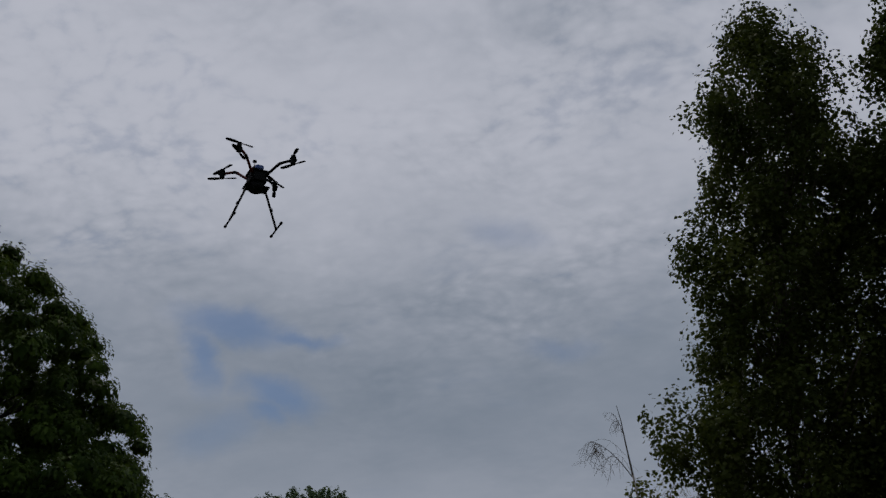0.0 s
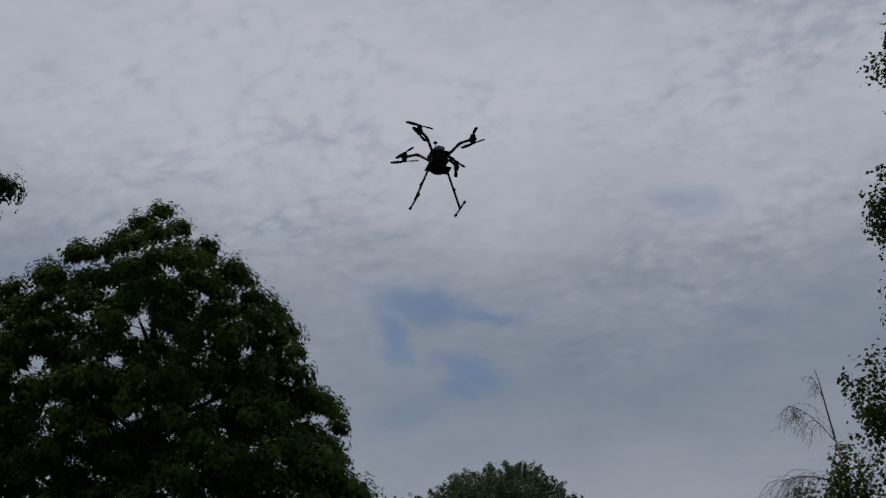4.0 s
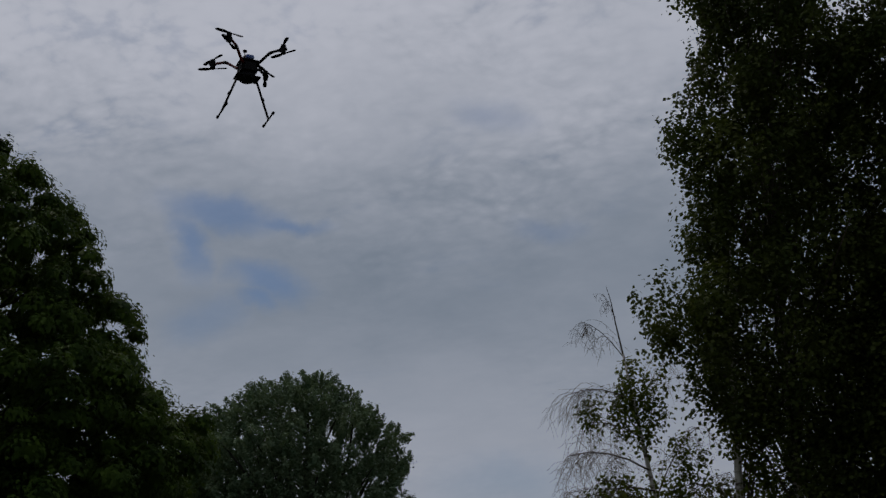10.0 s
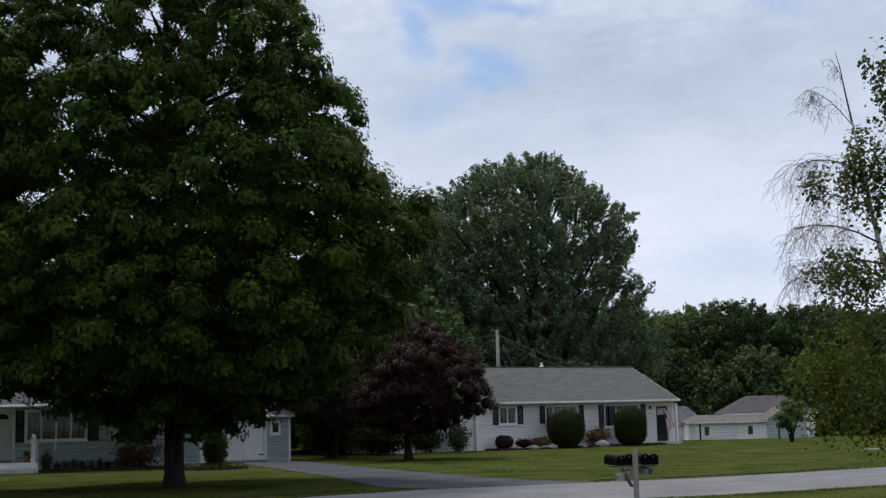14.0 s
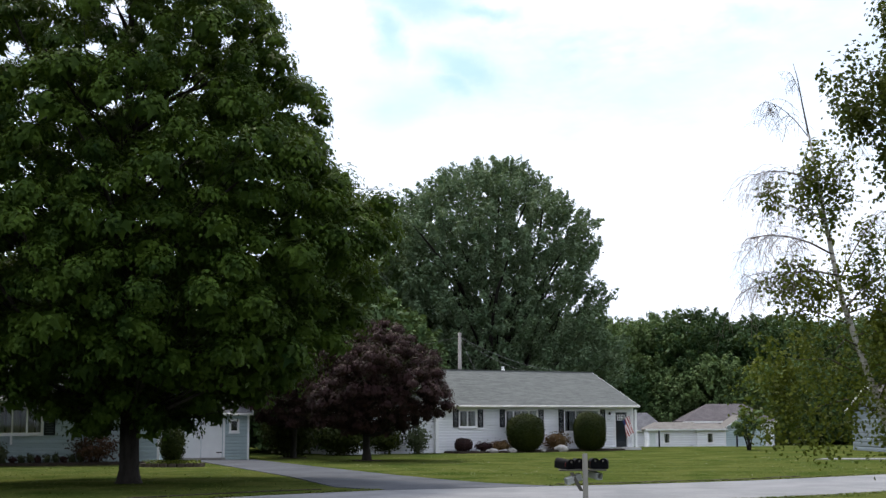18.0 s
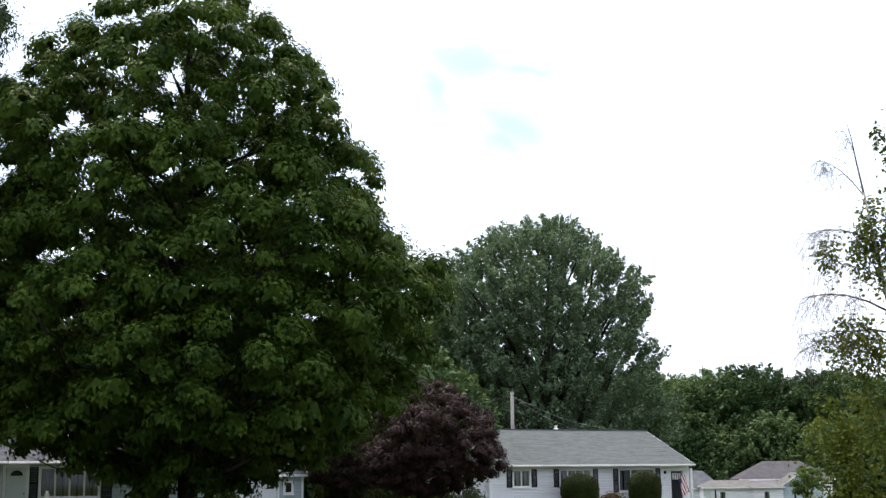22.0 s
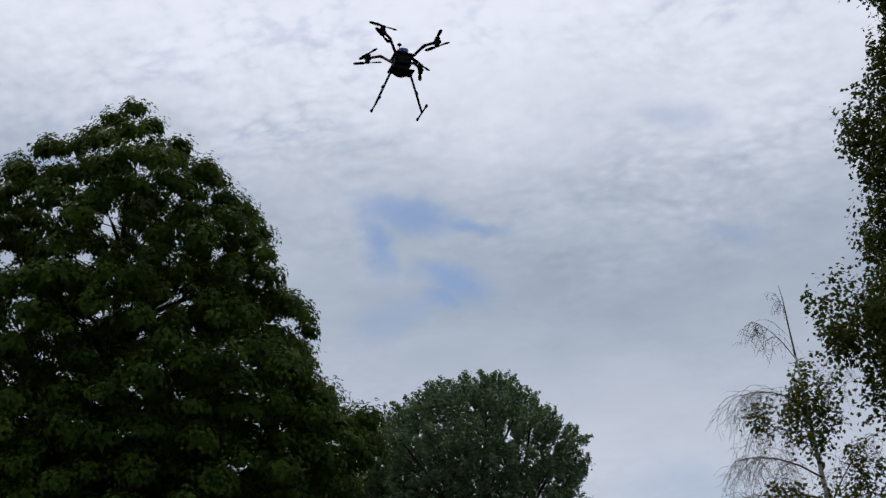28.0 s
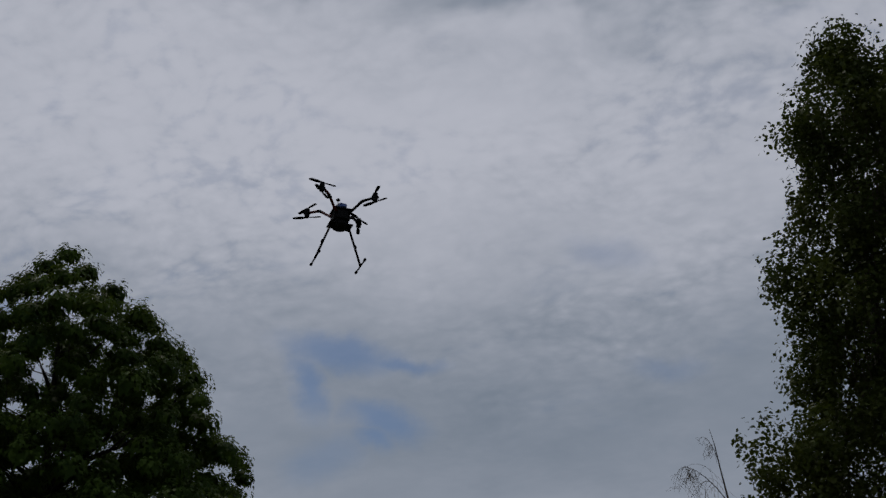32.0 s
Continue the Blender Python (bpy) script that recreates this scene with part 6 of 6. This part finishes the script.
ROOF_TAUPE = material("taupe_asphalt_shingle", (0.125, 0.118, 0.11), (0.18, 0.17, 0.16), scale=1.5, fine=25.0, rough=0.95, bump=0.6, spec=0.05)
ROOF_PURPLE = material("dark_plum_brown_shingle", (0.075, 0.068, 0.074), (0.115, 0.105, 0.11), scale=1.5, fine=25.0, rough=0.95, bump=0.6, spec=0.05)
hip_house((12.0, 150.5), 0, 6.5, 7, 1.75, 3.9, 2.0, 1.9, ROOF_GREY, "white house with a grey hipped roof", [], -1.25)
hip_house((16.2, 146.0), 0, 5.24, 5, 1.85, 2.75, 1.3, 0.35, ROOF_TAUPE, "long low white building with a brown-grey roof", [(0.15, 0.75, 0.05, 1.6), (1.7, 2.3, 0.5, 1.5)], -1.2)
hip_house((21.45, 145.6), 0, 2.95, 6, 1.85, 2.6, 0.4, 0.4, ROOF_TAUPE, "low white wing with one small window", [(1.1, 1.7, 0.5, 1.5)], -1.2)
hip_house((21.2, 152.5), 0, 10.0, 9, 2.7, 4.9, 3.4, 3.0, ROOF_PURPLE, "white house with a dark plum-brown hipped roof", [], -1.25)
plain_house((24.45, 152.0), -90, 6.3, 4.4, 1.95, 3.5, SIDING_BLUE, ROOF_TAUPE, "pale blue-grey gable-fronted wing", [], z=-1.2)
plain_house((20.4, 68.8), 3, 13.0, 7, 2.15, 3.5, SIDING_BLUE_SHADED, ROOF_DARK, "blue-grey sided low house beyond the birches, its siding coloured as in shade", [(0.7, 1.9, 0.9, 1.9), (3.2, 4.1, 0.05, 1.95), (6.0, 7.4, 0.9, 1.9), (9.0, 10.4, 0.9, 1.9)])
for k, (x, y) in enumerate(((10.3, 86), (15.2, 85.5), (19.5, 87))):
    fp = thing("fence_post", pose(x, y, 0), "thin dark post standing on the far lawn", "post", "lawn posts")
    part("shaft", boxed(-0.05, 0.05, -0.05, 0.05, -0.2, 1.05, bevel=0.01), SHUTTER, fp)


# ---- the drone ----
def drone():
    root = thing("drone", Matrix.Translation((-0.95, 16.75, 9.5)) @ pose(0, 0, 0, -6, 1.5, 0) @ pose(0, 0, 0, 0, 0, 20), "black four-armed drone hovering with tall landing legs", "drone")
    body = part("body", boxed(-0.115, 0.115, -0.14, 0.14, -0.15, 0.05, bevel=0.04), CARBON, root)
    part("top_plate", boxed(-0.13, 0.13, -0.13, 0.13, 0.052, 0.064), CARBON, body)
    bm = bmesh.new()
    bmesh.ops.create_uvsphere(bm, u_segments=20, v_segments=12, radius=0.095, matrix=Matrix.Translation((0, 0, 0.10)) @ Matrix.Diagonal((0.9, 1.1, 0.95, 1)))
    part("canopy", bm, CARBON, body, "dark rounded canopy", True)
    part("battery", boxed(-0.055, 0.055, -0.14, 0.14, 0.066, 0.13, bevel=0.012), BATTERY, body, "blue battery pack")
    bm = bmesh.new()
    bmesh.ops.create_uvsphere(bm, u_segments=20, v_segments=12, radius=0.125, matrix=Matrix.Translation((0, 0, -0.17)) @ Matrix.Diagonal((1, 1, 0.6, 1)))
    part("payload", bm, CARBON, body, "", True)
    part("tray", boxed(-0.17, 0.17, -0.1, 0.1, -0.182, -0.168), CARBON, body)
    mast = part("gps_mast", tube(bmesh.new(), [(-0.03, 0.05, 0.1), (-0.03, 0.05, 0.27)], [0.005, 0.005], 6), CARBON, root)
    part("gps_puck", tube(bmesh.new(), [(-0.03, 0.05, 0.27), (-0.03, 0.05, 0.288)], [0.032, 0.028], 14), CARBON, mast)
    for x, y in ((0.02, -0.12), (-0.08, -0.1)):
        part("antenna", tube(bmesh.new(), [(x, y, -0.18), (x + 0.02, y - 0.03, -0.27)], [0.004, 0.003], 5), CARBON, root)
    for k in range(4):
        a = radians(45 + 90 * k)
        c, s_ = math.cos(a), math.sin(a)
        pt = lambda r, z: (r * c, r * s_, z)
        arm = part("arm", tube(bmesh.new(), [pt(0.1, 0.0), pt(0.17, 0.02), pt(0.31, 0.13), pt(0.345, 0.15), pt(0.40, 0.158), pt(0.53, 0.165)], [0.02] * 6, 10), RED_ARM if k in (1, 2) else CARBON, root, "", True)
        part("elbow", tube(bmesh.new(), [pt(0.30, 0.122), pt(0.345, 0.15), pt(0.375, 0.156)], [0.022, 0.024, 0.022], 10), CARBON, arm)
        part("motor_mount", boxed(0.50, 0.60, -0.03, 0.03, 0.145, 0.185, bevel=0.008), CARBON, arm).matrix_local = pose(0, 0, 0, 0, 0, 45 + 90 * k)
        for name, z0, z1, zp in (("motor", 0.186, 0.232, 0.238), ("motor", 0.098, 0.144, 0.092)):
            m = part(name, tube(bmesh.new(), [pt(0.55, z0), pt(0.55, z1)], [0.036, 0.036], 14), CARBON, arm)
            bm = bmesh.new()
            spin = radians(35 + 77 * k + (40 if zp < 0.1 else 0))
            n = 8
            for side in (1, -1):
                prev = None
                for i in range(n + 1):
                    r = 0.012 + 0.195 * i / n
                    w = 0.012 + 0.016 * math.sin(min(1, i / n * 1.6) * math.pi * 0.62)
                    w *= 1 if i < n else 0.5
                    tw = 0.35 - 0.25 * i / n
                    e = []
                    for q in (-w, w):
                        x, y = side * r, side * q
                        e.append(bm.verts.new((0.55 * c + x * math.cos(spin) - y * math.sin(spin), 0.55 * s_ + x * math.sin(spin) + y * math.cos(spin), zp + q * tw)))
                    if prev:
                        bm.faces.new((prev[0], prev[1], e[1], e[0]))
                    prev = e
            bmesh.ops.solidify(bm, geom=bm.faces[:], thickness=0.003)
            tube(bm, [pt(0.55, zp - 0.008), pt(0.55, zp + 0.008)], [0.014, 0.014], 10)
            part("propeller", bm, CARBON, m)
    for side in (1, -1):
        leg = part("leg", tube(bmesh.new(), [(side * 0.13, 0, -0.17), (side * 0.33, 0, -0.755)], [0.016, 0.016], 10), CARBON, root, "", True)
        part("leg_joint", tube(bmesh.new(), [(side * 0.235, 0, -0.448), (side * 0.25, 0, -0.488)], [0.019, 0.019], 10), CARBON, leg)
        part("hinge", boxed(side * 0.13 - 0.025, side * 0.13 + 0.025, -0.03, 0.03, -0.20, -0.15, bevel=0.006), CARBON, leg)
        part("skid", tube(bmesh.new(), [(side * 0.33, -0.2, -0.755), (side * 0.33, 0.2, -0.755)], [0.0115, 0.0115], 10), CARBON, leg, "", True)
        for y in (-0.2, 0.2):
            part("rubber_foot", tube(bmesh.new(), [(side * 0.33, y - 0.022, -0.755), (side * 0.33, y + 0.022, -0.755)], [0.019, 0.019], 10), BLACK_TIN, leg)


BATTERY = material("blue_battery_wrap", (0.05, 0.10, 0.36), (0.16, 0.22, 0.45), rough=0.45)
drone()


# ---- grass: tufts along the road edge, round the beds and over the nearer lawn ----
def grass():
    rng = np.random.default_rng(77)
    n = 90000
    x = rng.uniform(-32, 26, n)
    y = 20 + 40 * rng.random(n) ** 1.3
    far = road_far(x)
    kind_of = rng.random(n)
    y = np.where(kind_of < 0.35, far + np.abs(rng.normal(size=n)) * 0.25 + 0.02, y)
    y = np.where(kind_of > 0.8, far - 7.6 - np.abs(rng.normal(size=n)) * 0.25, y)
    road = (y < far) & (y > far - 7.6)
    drive = on_drive(x, y)
    ok = ~road & ~drive
    x, y = x[ok], y[ok]
    h = rng.uniform(0.015, 0.035, len(x))
    p = np.stack([x, y, h * 0.9], 1)
    face = np.stack([rng.normal(size=len(x)), rng.normal(size=len(x)), 2.2 + 0.8 * rng.random(len(x))], 1)
    ob = leaf_mesh("grass", p, face, h, GRASS_BLADE, None, rng, "short mown grass tufts over the lawn", long=2.4)
    return tagged(ob, category="grass")


GRASS_BLADE = leaf_material("grass_blade", (0.050, 0.080, 0.009), (0.115, 0.130, 0.022), 0.15)
grass()


# ---- the reddish board fence beyond the driveway ----
def fence():
    root = thing("board_fence", pose(-9.4, 75.5, 0, 0, 0, 20), "reddish-brown board fence behind the plum trees", "fence")
    me = None
    for k in range(24):
        if me is None:
            ob = part("board", boxed(0.0, 0.135, -0.012, 0.012, 0.02, 1.6, bevel=0.004), FENCE_WOOD, root)
            me = ob.data
        else:
            ob = new("board", me)
            ob.parent = root
            ob.location = (0.15 * k, 0, 0.02 * math.sin(k * 1.7))
    for z in (0.35, 1.25):
        part("rail", boxed(-0.02, 3.6, 0.014, 0.05, z, z + 0.09), FENCE_WOOD, root)
    for x in (0.0, 1.75, 3.5):
        part("post", boxed(x, x + 0.1, 0.052, 0.15, -0.2, 1.65), FENCE_WOOD, root)


FENCE_WOOD = material("red_brown_stained_wood", (0.12, 0.045, 0.03), (0.2, 0.08, 0.05), scale=4.0, stretch=(1, 1, 0.2), rough=0.85, vary=0.12)
fence()


for x, y in ((-5.8, 58.1), (-9.8, 62.8)):
    ring = part("mulch_ring", slab([(x + 0.62 * math.cos(0.35 * k) * (1 + 0.1 * math.sin(k * 2.1)), y + 0.55 * math.sin(0.35 * k)) for k in range(18)], -0.02, 0.035), SOIL)
    tagged(ring, "dark mulch ring round the foot of a plum tree", "flower bed", "mulch rings", "structure")


# ---- clover heads scattered in patches over the lawn ----
def clover():
    rng = np.random.default_rng(5)
    c = np.stack([rng.uniform(-14, 18, 90), rng.uniform(40, 72, 90)], 1)
    p = c[rng.integers(0, 90, 800)] + rng.normal(size=(800, 2)) * np.array([1.3, 0.9])
    p = p[(p[:, 1] > road_far(p[:, 0]) + 0.8) & (p[:, 1] < 68 + 0.65 * (p[:, 0] + 3)) & ~on_drive(p[:, 0], p[:, 1], 0.2)]
    q = np.stack([p[:, 0], p[:, 1], rng.uniform(0.03, 0.06, len(p))], 1)
    ob = leaf_mesh("clover", q, rng.normal(size=q.shape) + np.array([0, -0.8, 1.2]), rng.uniform(0.015, 0.035, len(q)), CLOVER, None, rng, "pale clover heads scattered over the lawn", long=1.0)
    return tagged(ob, category="clover")


CLOVER = leaf_material("clover_head", (0.2, 0.22, 0.13), (0.42, 0.42, 0.34), 0.2)
clover()
